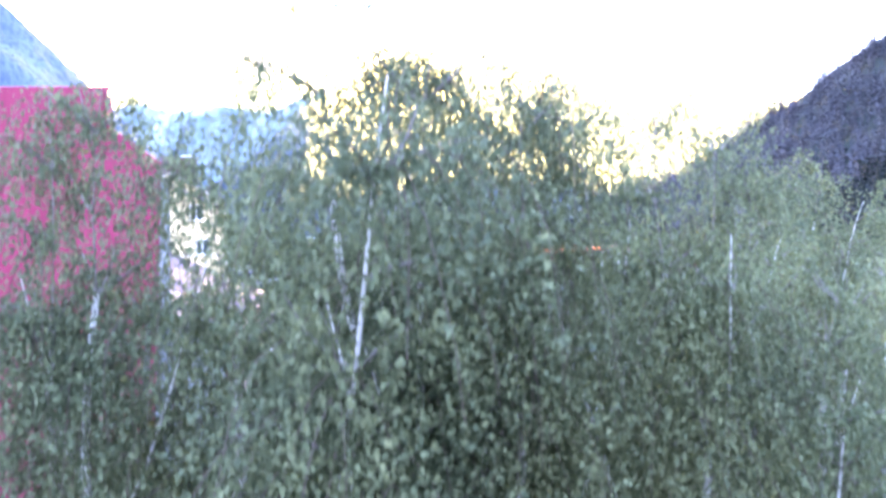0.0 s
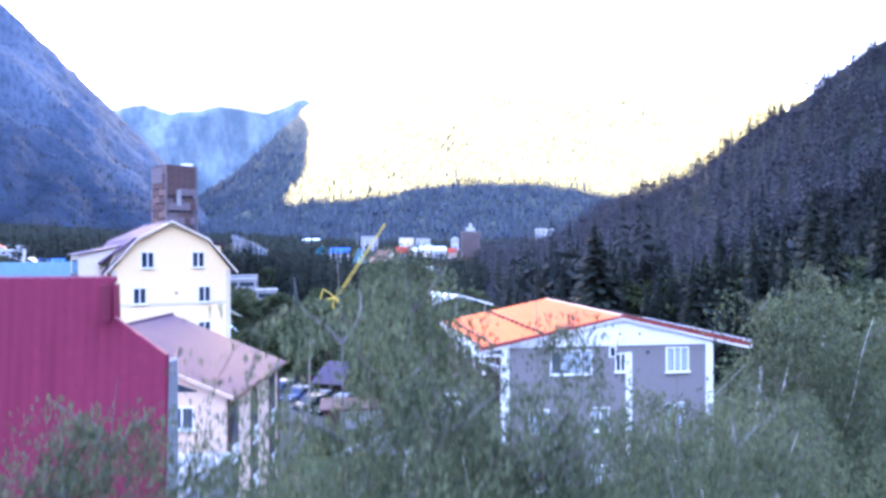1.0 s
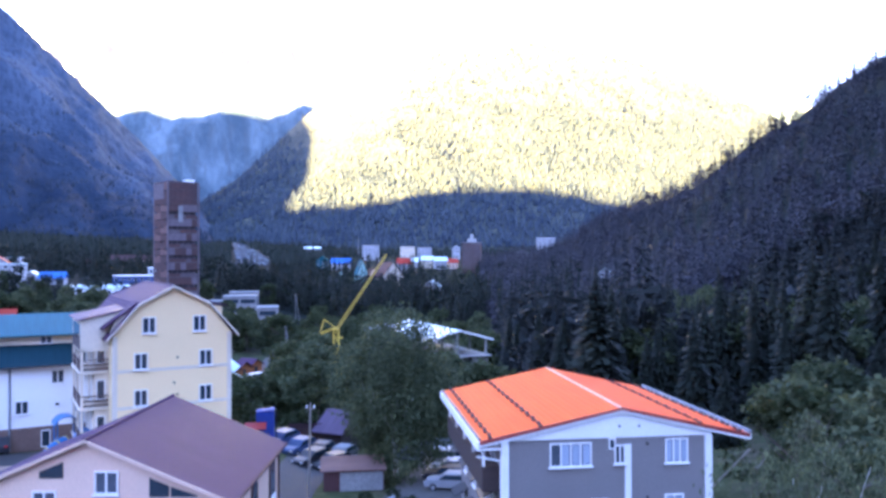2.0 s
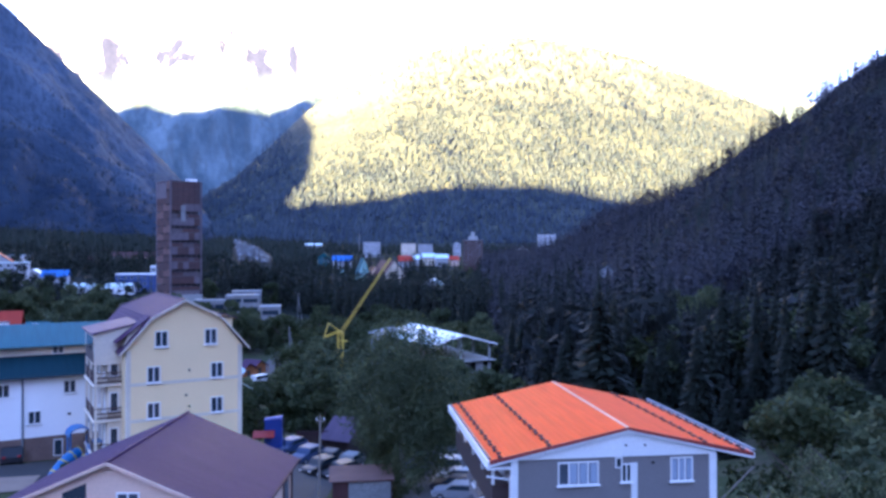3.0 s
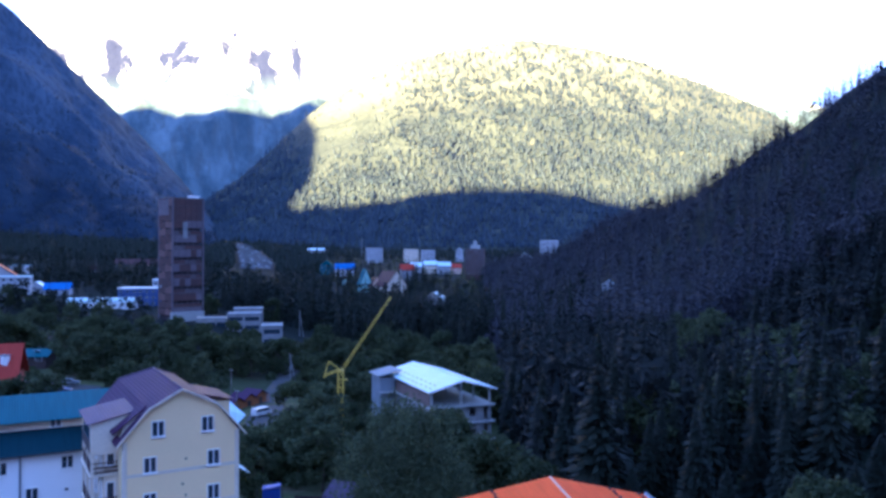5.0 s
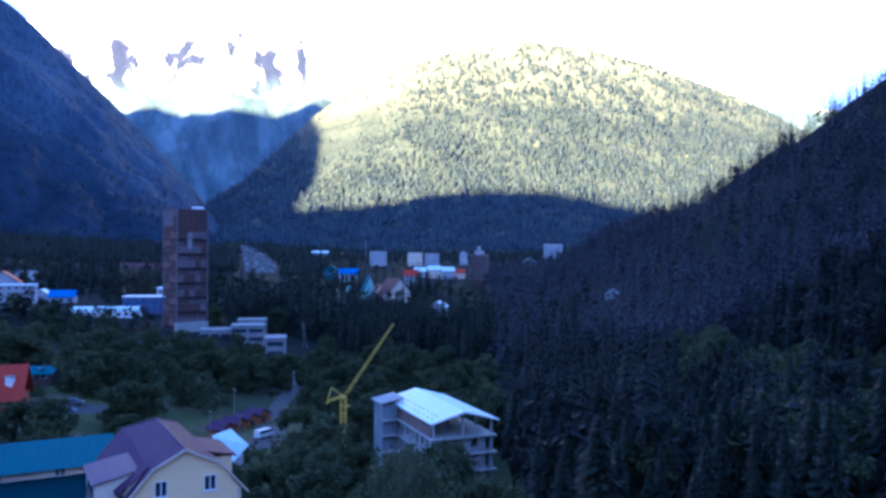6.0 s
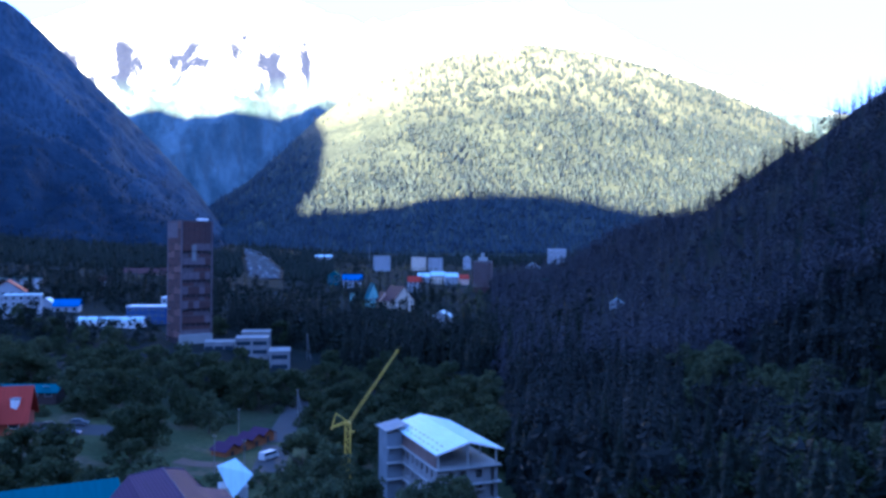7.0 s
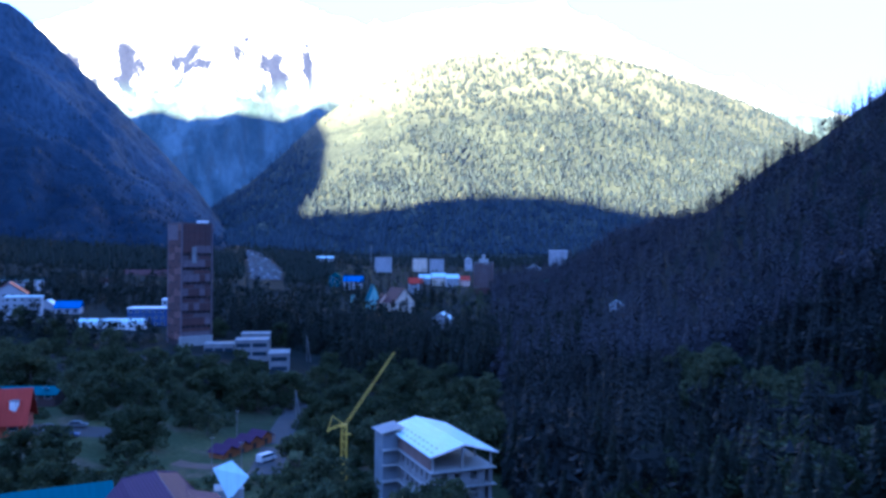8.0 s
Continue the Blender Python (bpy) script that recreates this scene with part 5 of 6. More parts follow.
for x, w, hg, rm, lab, wm in ((-34, 13, 8, WHITE_SHEET, "white town house with zinc roof", TOWN_WALL), (-19, 14, 10, WHITE_SHEET, "pale town house with zinc roof", CREAM_PALE), (-4, 13, 9, WHITE_SHEET, "white town house with pale roof", TOWN_WALL), (9, 10, 7, RED_SHEET, "peach town house with red roof", PINK_PALE)):
    block("town_house", x, 800 + abs(x), 8, w, 12, hg, 8, wm, lab, "side", rm, 3, 4, "house", under=10)
tower = block("tower_hotel", 24.2, 708, 10, 17, 16, 24, -8, RUST, "dark brown tower hotel with roof pavilion", "flat", CONCRETE, 8, 5, under=16)
part("roof_pavilion", box(-4, 4, 24.4, 4, 12, 28, 0.1), CONCRETE_PALE, tower, "pale roof pavilion")
part("roof_pavilion", box(-1.5, 6, 28, 1.5, 9, 32, 0.1), CONCRETE_PALE, tower, "pale roof pavilion")
block("hotel", 160, 1208, 27, 29, 14, 24, -6, TOWN_WALL, "white hotel on the wooded slope", "flat", WHITE, 6, 7, under=20)
block("house", -37, 700, 8, 12, 10, 7, 10, TOWN_WALL, "white house with red roof", "side", RED_SHEET, 2, 3, "house", 0.5, under=10)
block("house", -102, 750, 8, 18, 11, 7, 6, TOWN_WALL, "white house with bright blue roof", "side", BLUE_SHEET, 2, 4, "house", 0.45, under=10)
block("house", -128, 800, 9, 13, 11, 9, 6, TEAL, "teal clad house with green roof", "gable", GREEN_SHEET, 3, 3, "house", under=10)
inn = block("inn", -37, 543, -8, 16, 22, 15, 30, CREAM_PALE, "cream inn with steep brown and blue roof", "gable", BROWN_SHEET, 5, 5, "inn", 0.62, under=8)
part("roof_patch", slab([(0.4, 2, 24.8), (0.4, 9, 24.8), (6.4, 9, 17.6), (6.4, 2, 17.6)], 0.05), BLUE_SHEET, inn, "bright blue roof patch")
block("spired_house", -60.5, 560, -6, 8, 10, 14, 20, surface("mint render", (0.30, 0.55, 0.52), None, 0.9), "mint house with pointed tower", "gable", TEAL, 4, 2, "house", 1.3, under=8)
block("house", -52, 556, -6, 9, 12, 12, 20, PINK_PALE, "peach house with brown roof", "gable", BROWN_SHEET, 3, 2, "house", 0.7, under=8)
block("pavilion", -9, 441, -6, 11, 12, 9.5, -10, TOWN_WALL, "white pavilion with pale hipped roof", "gable", WHITE_SHEET, 3, 3, "pavilion", 0.3, under=8)
block("house", 83, 750, 5, 15, 11, 8, -5, CREAM_PALE, "cream house with green roof", "side", GREEN_SHEET, 2, 4, "house", 0.4, under=10)
block("house", 101, 1000, 19, 18, 11, 7, -5, TOWN_WALL, "white house on the slope", "gable", WHITE_SHEET, 2, 4, "house", 0.3, under=12)
block("house", 99, 472, 5.5, 8, 8, 5.0, -15, TOWN_WALL, "small white house among spruces", "gable", WHITE_SHEET, 2, 2, "house", 0.35, under=5)
block("house", -226, 1300, 22, 26, 14, 15, 3, CONCRETE, "grey house far down the valley", "side", WHITE_SHEET, 4, 5, "house", 0.2, under=14)
block("house", 18, 1200, 28, 12, 10, 8, 0, TOWN_WALL, "small white far house", "gable", WHITE_SHEET, 2, 3, "house", under=14)
block("kiosk", -80.5, 600, 0, 5, 6, 8, 10, surface("mint kiosk render", (0.30, 0.55, 0.52), None, 0.9), "small mint kiosk house", "gable", TEAL, 2, 1, "house", under=8)
mast = thing("radio_mast", pose(-181, 1600, 20), "thin grey radio mast", "mast")
part("mast_pole", rod((0, 0, -6), (0, 0, 46), 0.9, 0.4, 6), CONCRETE, mast)
fan_us, fan_vs = list(np.linspace(0, 1, 18)), list(np.linspace(840, 1500, 24))


def fan_sides(y):
    v = (y - 1000) / 500
    return v, -0.275 - 0.004 * v, -0.232 - 0.026 * max(v, 0.0)


def fan_place(b, y):
    v, left, right = fan_sides(y)
    x = (left + (right - left) * b) * y + 5 * rough_noise(y, 7 * b, 0.02)
    return (x, y, land(x, y) + 1.0 + (12 * max(v, 0.0) ** 2) * (1 - 0.5 * b * b) + 1.5 * rough_noise(x, y, 0.03))


def on_fan(x, y):
    v, left, right = fan_sides(y)
    return -0.48 < v < 1.1 and left - 0.006 < x / y < right + 0.006


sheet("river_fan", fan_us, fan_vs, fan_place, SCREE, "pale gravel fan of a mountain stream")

# ---- sheds, huts and yard things ----
def shed_row():
    h = thing("timber_cabin", Matrix(), "small orange timber cabin with plum roof", "cabin", "row of cabins")
    part("wall", box(-2.2, 0, -1.5, 2.2, 4.5, 2.3), TIMBER, h)
    part("gable", prism([(-2.2, 2.28), (2.2, 2.28), (0, 3.4)], 0.02, 4.48), TIMBER, h)
    part("roof", slab([(-2.7, -0.7, 2.05), (-2.7, 4.9, 2.05), (0, 4.9, 3.6), (0, -0.7, 3.6)], 0.1), PLUM, h, "plum sheet roof")
    part("roof", slab([(0, -0.7, 3.6), (0, 4.9, 3.6), (2.7, 4.9, 2.05), (2.7, -0.7, 2.05)], 0.1), PLUM, h, "plum sheet roof")
    part("door", box(-0.5, -0.05, -0.5, 0.5, 0.03, 1.7), DARK, h, "dark doorway")
    for x in (-2.4, 2.3):
        part("porch_post", box(x, -0.6, -1.0, x + 0.12, -0.48, 2.2), TIMBER, h)
    return h


cabin = shed_row()
cabin.matrix_world = pose(-52.0, 176, -9.0, 0, 0, 60)
for k in range(1, 4):
    copy_thing(cabin, pose(-52.0 + 1.5 * k, 176 + 5.2 * k, -9.0, 0, 0, 60))

hut = thing("hut", pose(-36.0, 122, -3.5, 0, 0, 20), "hut with slanting pale zinc roof", "hut")
part("wall", box(-2.3, 0, -2, 2.3, 4, 4.3), CONCRETE_PALE, hut)
part("roof", slab([(-2.6, 0.5, 7.9), (0.6, 4.6, 7.9), (3.3, 2.2, 5.6), (-0.2, -2.2, 3.2)], 0.12), WHITE_SHEET, hut, "pale zinc roof sheet")
part("prop", box(-0.1, 1.2, 4.2, 0.1, 1.4, 5.8), POLE_WOOD, hut)

# parked cars
def car(seed, paint, label, van=False):
    h = thing("car", Matrix(), label, "car", "parked cars")
    lo = 0.32
    if van:
        prof = [(-2.4, lo), (2.4, lo), (2.45, 0.9), (2.0, 1.15), (1.5, 1.95), (-2.3, 2.0), (-2.42, 1.0)]
        cab = [(1.75, 1.2), (1.42, 1.82), (-2.1, 1.86), (-2.2, 1.2)]
    else:
        prof = [(-2.15, lo), (2.15, lo), (2.2, 0.72), (1.9, 0.9), (1.0, 1.0), (0.35, 1.5), (-1.3, 1.56), (-2.0, 1.05), (-2.18, 0.85)]
        cab = [(0.85, 1.03), (0.3, 1.43), (-1.25, 1.48), (-1.75, 1.08)]
    bm = prism(prof, -0.86, 0.86)
    bmesh.ops.bevel(bm, geom=list(bm.edges), offset=0.06, segments=2, affect="EDGES")
    part("body", bm, paint, h)
    part("side_glass", prism(cab, -0.875, -0.80), GLASS, h, "dark glass")
    part("side_glass", prism(cab, 0.80, 0.875), GLASS, h, "dark glass")
    a, b = cab[0], cab[1]
    part("windscreen", slab([(a[0] + 0.06, -0.7, a[1] + 0.02), (a[0] + 0.06, 0.7, a[1] + 0.02), (b[0] + 0.08, 0.66, b[1] + 0.03), (b[0] + 0.08, -0.66, b[1] + 0.03)], 0.03), GLASS, h, "dark windscreen")
    a, b = cab[3], cab[2]
    part("rear_window", slab([(a[0] - 0.14, -0.66, a[1] + 0.04), (b[0] - 0.14, -0.62, b[1] - 0.03), (b[0] - 0.14, 0.62, b[1] - 0.03), (a[0] - 0.14, 0.66, a[1] + 0.04)], 0.03), GLASS, h, "dark rear window")
    for x in (-1.35, 1.35):
        for y in (-0.78, 0.78):
            w = part("wheel", rod((x, y - 0.11, 0.33), (x, y + 0.11, 0.33), 0.33, sides=14), TYRE, h, "black tyre")
            part("rim", rod((x, y - 0.125, 0.33), (x, y + 0.125, 0.33), 0.19, sides=10), PAINTS[0], w, "silver rim")
    for y in (-0.62, 0.62):
        part("headlight", box(2.1, y - 0.16, 0.62, 2.2, y + 0.16, 0.76, 0.02), LAMP_GLASS, h, "clear headlight")
        part("tail_light", box(-2.2, y - 0.14, 0.8, -2.1, y + 0.14, 0.98, 0.02), TAIL, h, "red tail light")
    return h


CARS = [car(i, p, n + " car parked in the yard", v) for i, (p, n, v) in enumerate(((PAINTS[0], "silver", False), (PAINTS[1], "white", True), (PAINTS[2], "black", False), (PAINTS[3], "dark blue", False), (PAINTS[4], "grey", False), (PAINTS[1], "white", False)))]
CAR_SPOTS = [(0, 0.3, 66.5, 168), (1, 0.2, 76.5, 165), (2, 0.1, 69.5, 166), (3, -15.4, 80.2, 242), (4, -45.2, 70.0, 118), (5, 0.4, 73.0, 172),
             (2, -41.6, 71.2, 118), (2, -13.4, 76.4, 236), (2, -13.3, 80.6, 250), (3, -17.6, 82.0, 240), (2, -11.3, 76.0, 228), (4, -11.0, 80.4, 246), (0, -46.5, 60.5, 120), (2, -92.5, 172, 30), (3, -87.0, 170, 10), (4, -90.0, 180, 15),
             (1, -42.5, 172, 60), (5, -48.0, 66.0, 118)]
for n, (k, x, y, deg) in enumerate(CAR_SPOTS):
    if n < 6:
        CARS[k].matrix_world = at(x, y, deg, 1.0, 0.06)
    else:
        plant(CARS[k], at(x, y, deg, 1.0, 0.06))


def strip(name, pts, width, material, label, lift=0.05):
    """A road or yard laid along the ground."""
    vs, fs = [], []
    dense = []
    for (ax, ay), (bx, by) in zip(pts, pts[1:]):
        n = max(2, int(math.hypot(bx - ax, by - ay) / 3))
        dense += [(ax + (bx - ax) * i / n, ay + (by - ay) * i / n) for i in range(n)]
    dense.append(pts[-1])
    for i, (x, y) in enumerate(dense):
        a, b = dense[max(0, i - 1)], dense[min(len(dense) - 1, i + 1)]
        d = Vector((b[0] - a[0], b[1] - a[1], 0)).normalized()
        s = Vector((-d.y, d.x, 0)) * width / 2
        for k in (-1, -0.33, 0.33, 1):
            px_, py_ = x + s.x * k, y + s.y * k
            vs.append((px_, py_, land(px_, py_) + lift))
    fs = [(4 * i + k, 4 * i + k + 1, 4 * i + k + 5, 4 * i + k + 4) for i in range(len(dense) - 1) for k in range(3)]
    return tagged(new(name, mesh_of(name, vs, fs, material)), label, "road", kind="structure")


strip("road_yard", [(-13.4, 44), (-13.5, 62), (-13.8, 78), (-14, 92)], 4.6, ASPHALT, "grey asphalt yard between the houses", 0.06)
strip("road_parking", [(-3.2, 56), (1.2, 82)], 6.5, GRAVEL, "brownish gravel parking place", 0.09)
strip("road_court", [(-60, 52), (-36, 66), (-30, 70)], 11, ASPHALT, "asphalt court before the lodge", 0.06)
strip("road_lane", [(-40, 160), (-46, 200), (-52, 260)], 7, ASPHALT, "asphalt lane beside the cabins", 0.06)
strip("road_lot", [(-98, 168), (-82, 182)], 10, ASPHALT, "asphalt car park", 0.06)
strip("road_earth", [(-62, 168), (-50, 166)], 5, DIRT, "bare brown earth strip", 0.07)
strip("pavement_play", [(-40.5, 60), (-34.5, 62)], 5, SAND, "sandy play yard", 0.12)


def barrel_roof(w, d, rise, thick=0.07, steps=10):
    """A vaulted sheet, its axis along y."""
    arc = [math.pi * (1 - i / steps) for i in range(steps + 1)]
    outer = [(w / 2 * math.cos(a), rise * math.sin(a)) for a in arc]
    inner = [((w / 2 - thick) * math.cos(a), (rise - thick) * math.sin(a) - 0.002) for a in arc[::-1]]
    return prism(outer + inner, -d / 2, d / 2)


def play_frame():
    h = thing("play_structure", at(-30.9, 64.8, 16), "blue and yellow playground towers with tube slides", "playground")
    for x, y, z, w, d in ((0.9, 1.6, 4.3, 3.0, 2.6), (-1.5, 1.5, 3.3, 1.9, 1.8), (0.4, -0.9, 2.5, 1.5, 1.4)):
        tower = part("tower", box(x - w * 0.42, y - d * 0.4, 1.25, x + w * 0.42, y + d * 0.4, 1.37), PLAY_BLUE, h, "blue deck")
        part("roof", barrel_roof(w, d, 0.75), PLAY_BLUE, tower, "blue vaulted canopy", turn(x, y, z, 20))
        for sx in (-1, 1):
            for sy in (-1, 1):
                part("post", rod((x + sx * w * 0.4, y + sy * d * 0.38, -0.2), (x + sx * w * 0.4, y + sy * d * 0.38, z + 0.1), 0.07), PLAY_BLUE, tower, "blue post")
            part("side_panel", box(x + sx * w * 0.4 - 0.03, y - d * 0.36, 1.4, x + sx * w * 0.4 + 0.03, y + d * 0.36, 2.1), PLAY_YELLOW if sx > 0 else PLAY_BLUE, tower, "play panel")
    for k, (x, y, z) in enumerate(((0.2, -1.3, 1.95), (-1.3, 0.6, 1.9))):
        pts = [Vector((x - 0.24 * i, y - 0.26 * i, z - 0.032 * i * i)) for i in range(8)]
        slide = part("slide", tube(bmesh.new(), pts, 0.52, 0.52, 14), PLAY_BLUE, h, "blue tube slide")
        for i in (0, 2, 4, 6):
            part("band", tube(bmesh.new(), [pts[i], pts[i] + (pts[i + 1] - pts[i]) * 0.25], 0.56, 0.56, 14), PLAY_YELLOW, slide, "yellow ring")
    ladder = part("ladder", rod((1.9, 0.6, -0.2), (1.6, 1.0, 1.4), 0.04), PLAY_YELLOW, h, "yellow ladder")
    part("ladder_rail", rod((2.4, 0.7, -0.2), (2.1, 1.1, 1.4), 0.04), PLAY_YELLOW, ladder)
    for i in range(5):
        f = i / 5
        part("rung", rod((1.9 - 0.3 * f, 0.6 + 0.4 * f, 0.1 + 1.3 * f), (2.4 - 0.3 * f, 0.7 + 0.4 * f, 0.1 + 1.3 * f), 0.03, sides=5), PLAY_BLUE, ladder)
    return h


play_frame()


def power_pole(x, y, height, lean, label, braced=False):
    h = thing("power_pole", at(x, y), label, "pole", "power poles")
    part("post", rod((0, 0, -1), (lean, 0, height), 0.12, 0.08, 8), POLE_WOOD if not braced else CONCRETE, h)
    part("crossarm", box(lean - 0.35, -0.04, height - 0.5, lean + 0.35, 0.04, height - 0.42), POLE_WOOD, h)
    for k in (-0.3, 0.3):
        part("insulator", rod((lean + k, 0, height - 0.38), (lean + k, 0, height - 0.18), 0.05, sides=6), WHITE, h)
    if braced:
        part("brace", rod((1.8, 0, -1), (lean, 0, height - 0.8), 0.12, 0.1, 8), CONCRETE, h)
    return h


power_pole(-11.0, 61.0, 8.2, 0.15, "grey wooden power pole")
power_pole(-44.8, 215, 9.5, -0.1, "pale braced power pole", True)
power_pole(-64.6, 330, 11, 0.0, "pale braced power pole", True)
power_pole(-42.0, 150, 9, 0.0, "dark wooden power pole")
power_pole(-50.5, 158, 8.5, 0.0, "dark wooden power pole")
power_pole(-54.5, 190, 9.0, 0.0, "wooden power pole beside the cabins")

# clutter in the yard: stall with tarpaulins, barn, board fence, sheds
barn = thing("barn", at(-12.9, 84.5, -24), "low dark barn with faded lilac roof", "barn")
part("wall", box(-1.6, 0, -0.5, 1.6, 5, 2.4), BROWN, barn)
part("roof", slab([(-2.0, -0.6, 2.3), (2.0, -0.6, 2.3), (1.9, 2.6, 4.3), (-1.9, 2.6, 4.3)], 0.1), LILAC, barn, "faded lilac sheet roof")
part("roof", slab([(-1.9, 2.6, 4.3), (1.9, 2.6, 4.3), (2.0, 5.6, 2.3), (-2.0, 5.6, 2.3)], 0.1), PLUM, barn, "plum sheet roof")
tarp = thing("market_stall", at(-19.0, 80.5, 10), "stall covered with blue tarpaulin", "stall")
part("cover", slab([(-1.0, 0, 3.5), (0.9, 0, 3.7), (0.9, 1.6, 3.6), (-1.0, 1.6, 3.4)], 0.08), TARP, tarp, "blue tarpaulin")
part("curtain", box(-0.95, -0.05, 0.2, 0.85, 1.5, 3.4), TARP, tarp, "blue tarpaulin side")
part("awning", slab([(-2.1, -1.2, 1.9), (0.1, -1.2, 1.9), (0.1, -0.1, 2.4), (-2.1, -0.1, 2.4)], 0.05), TARP_RED, tarp, "red awning")
for x in (-1.5, 1.1):
    part("post", rod((x, 0, 0), (x, 0, 3.5), 0.05), DARK, tarp)
fence = thing("board_fence", at(-17.6, 85.6, -2), "dark wine brown board fence behind the parked cars", "fence")
for i in range(22):
    part("board", box(i * 0.2, 0, -0.3, i * 0.2 + 0.18, 0.03, 2.1 + 0.05 * math.sin(i * 2.3), 0.005), WINE_BOARD, fence)
for z in (0.4, 1.6):
    part("rail", box(0, 0.03, z, 4.4, 0.09, z + 0.09), WINE_BOARD, fence)
shed = thing("shed", at(-9.4, 66.0, 8), "grey board shed with brown side", "shed")
part("wall", box(-1.2, 0, -0.5, 4.0, 3.5, 1.75), BROWN_SHEET, shed, "brown wall")
part("gate", box(0.2, -0.08, 0.0, 3.9, -0.003, 1.6), CONCRETE, shed, "dull grey gate")
part("roof", slab([(-1.5, -0.3, 1.85), (4.2, -0.3, 1.85), (4.2, 3.8, 2.1), (-1.5, 3.8, 2.1)], 0.1), RUST_PALE, shed, "rusty sheet roof")
fence = thing("fence", at(-1.5, 81.5, 8), "long pale grey sheet fence", "fence")
for k in range(6):
    part("fence_panel", box(-4 + k * 2, 0, -0.3, -4 + k * 2 + 1.96, 0.06, 2.2), GREY_BLUE, fence, "pale sheet panel")
for k in range(7):
    part("fence_post", rod((-4.02 + k * 2, -0.08, -0.5), (-4.02 + k * 2, -0.08, 2.3), 0.05, sides=6), DARK, fence)
kerb = thing("kerb", at(-5.6, 60.0, 62), "pale concrete kerb round the planting", "kerb")
part("kerbstone", box(-5, 0, -0.2, 3, 0.25, 0.35, 0.03), CONCRETE_PALE, kerb)


# ---- woods ----
def clear_of(x, y, boxes):
    return not any(a <= x <= c and b <= y <= d for a, b, c, d in boxes)


KEEP = [(-24, 60, -6, 92), (-75, 52, -10, 100), (-16, 30, 18, 83), (-16, 80, -3, 92), (-14, 112, 12, 152), (-26, 138, -14, 152), (-64, 155, -36, 208), (-100, 150, -78, 190), (-126, 194, -100, 212), (-44, 110, -30, 132),
        (-112, 285, -56, 345), (-136, 325, -96, 352), (-56, 530, -24, 572), (-68, 552, -44, 578), (-18, 430, 0, 460), (-200, 370, -140, 435), (-265, 370, -204, 450), (-325, 510, -285, 540), (-72, 160, -56, 190)]

# open strips: bearing and distance
GLADES = [(-0.50, 120, -0.44, 182), (-0.40, 128, -0.27, 206), (-0.292, 120, -0.212, 226), (-0.62, 150, -0.52, 196), (-0.168, 98, -0.122, 146), (-0.24, 84, -0.10, 92), (-0.53, 350, -0.37, 430), (-0.62, 370, -0.50, 450)]

ELMS = [broadleaf(31, 9.5, 8.5, 2700, 0.34, GREEN_LEAF, "round green broadleaf tree"), broadleaf(32, 8.0, 8.0, 2600, 0.34, GREEN_LEAF, "bushy green broadleaf tree"), broadleaf(33, 10.5, 7.5, 2900, 0.31, WILLOW_LEAF, "grey green willow tree"), broadleaf(34, 4.5, 6.0, 1500, 0.28, GREEN_LEAF, "low dense green bush", "bush", 0.05)]
# the big willow between the houses stands in the open
willow = broadleaf(35, 16.2, 13.0, 46000, 0.16, WILLOW_LEAF, "large weeping grey green willow beside the yard", "willow_tree", 0.08, 1.7, 70, BIRCH_BARK)
willow.matrix_world = at(-4.7, 72.0, 30, 0.9)
placed = [0, 0, 0, 0]


def put_elm(k, x, y, s):
    m = at(x, y, float(rng.uniform(0, 360)), s, -0.2)
    if not placed[k]:
        ELMS[k].matrix_world = m
    else:
        plant(ELMS[k], m)
    placed[k] += 1


# grove round the crane, gardens behind the cream house, thickets on the left
made = 0
for _ in range(4000):
    if made >= 240:
        break
    y = float(rng.uniform(84, 270)) if rng.random() < 0.85 else float(rng.uniform(270, 420))
    x = float(rng.uniform(-0.62 * y - 6, 0.02 * y + 6))
    if not clear_of(x, y, KEEP) or not clear_of(x / y, y, GLADES):
        continue
    k = int(rng.choice([0, 1, 2, 3], p=[0.34, 0.3, 0.18, 0.18]))
    put_elm(k, x, y, float(rng.uniform(0.75, 1.25)))
    made += 1
for x, y, k, s in ((-8.5, 57, 3, 0.3), (-2.8, 60, 3, 0.28), (-3.5, 52, 3, 0.3), (-1.2, 48.5, 3, 0.35), (-0.5, 54, 3, 0.3), (-6.5, 61.5, 3, 0.25), (-4.5, 63.5, 3, 0.22), (-23.5, 88, 0, 0.7), (-30.5, 60, 3, 0.5), (-29, 57.5, 3, 0.45), (22, 48, 0, 0.9), (25, 42, 2, 0.9), (27, 55, 0, 0.85), (31, 49, 1, 0.9), (20, 38, 1, 0.9), (24, 92, 0, 1.2), (29, 106, 2, 1.3), (38, 100, 0, 1.25), (44, 108, 2, 1.3), (36, 118, 1, 1.3), (48, 98, 0, 1.2), (52, 112, 1, 1.3), (42, 86, 2, 1.1), (57, 124, 0, 1.3), (-30.5, 108, 1, 0.9), (-33.5, 105, 0, 0.85), (-27.5, 112, 1, 0.9), (9, 80, 0, 0.7), (-70, 175, 0, 1.0), (-75, 168, 1, 1.0), (-64, 196, 2, 1.05), (-70, 200, 0, 1.0)):
    put_elm(k, x, y, s)

# a clearing with broadleaf trees at the foot of the slope: bearing and distance
MEADOW = [(0.40, 150, 0.58, 196), (0.30, 205, 0.40, 240), (0.27, 234, 0.39, 272), (0.40, 186, 0.48, 212)]
for _ in range(26):
    y = float(rng.uniform(238, 270))
    put_elm(int(rng.choice([0, 2, 2])), y * float(rng.uniform(0.275, 0.385)), y, float(rng.uniform(0.8, 1.2)))
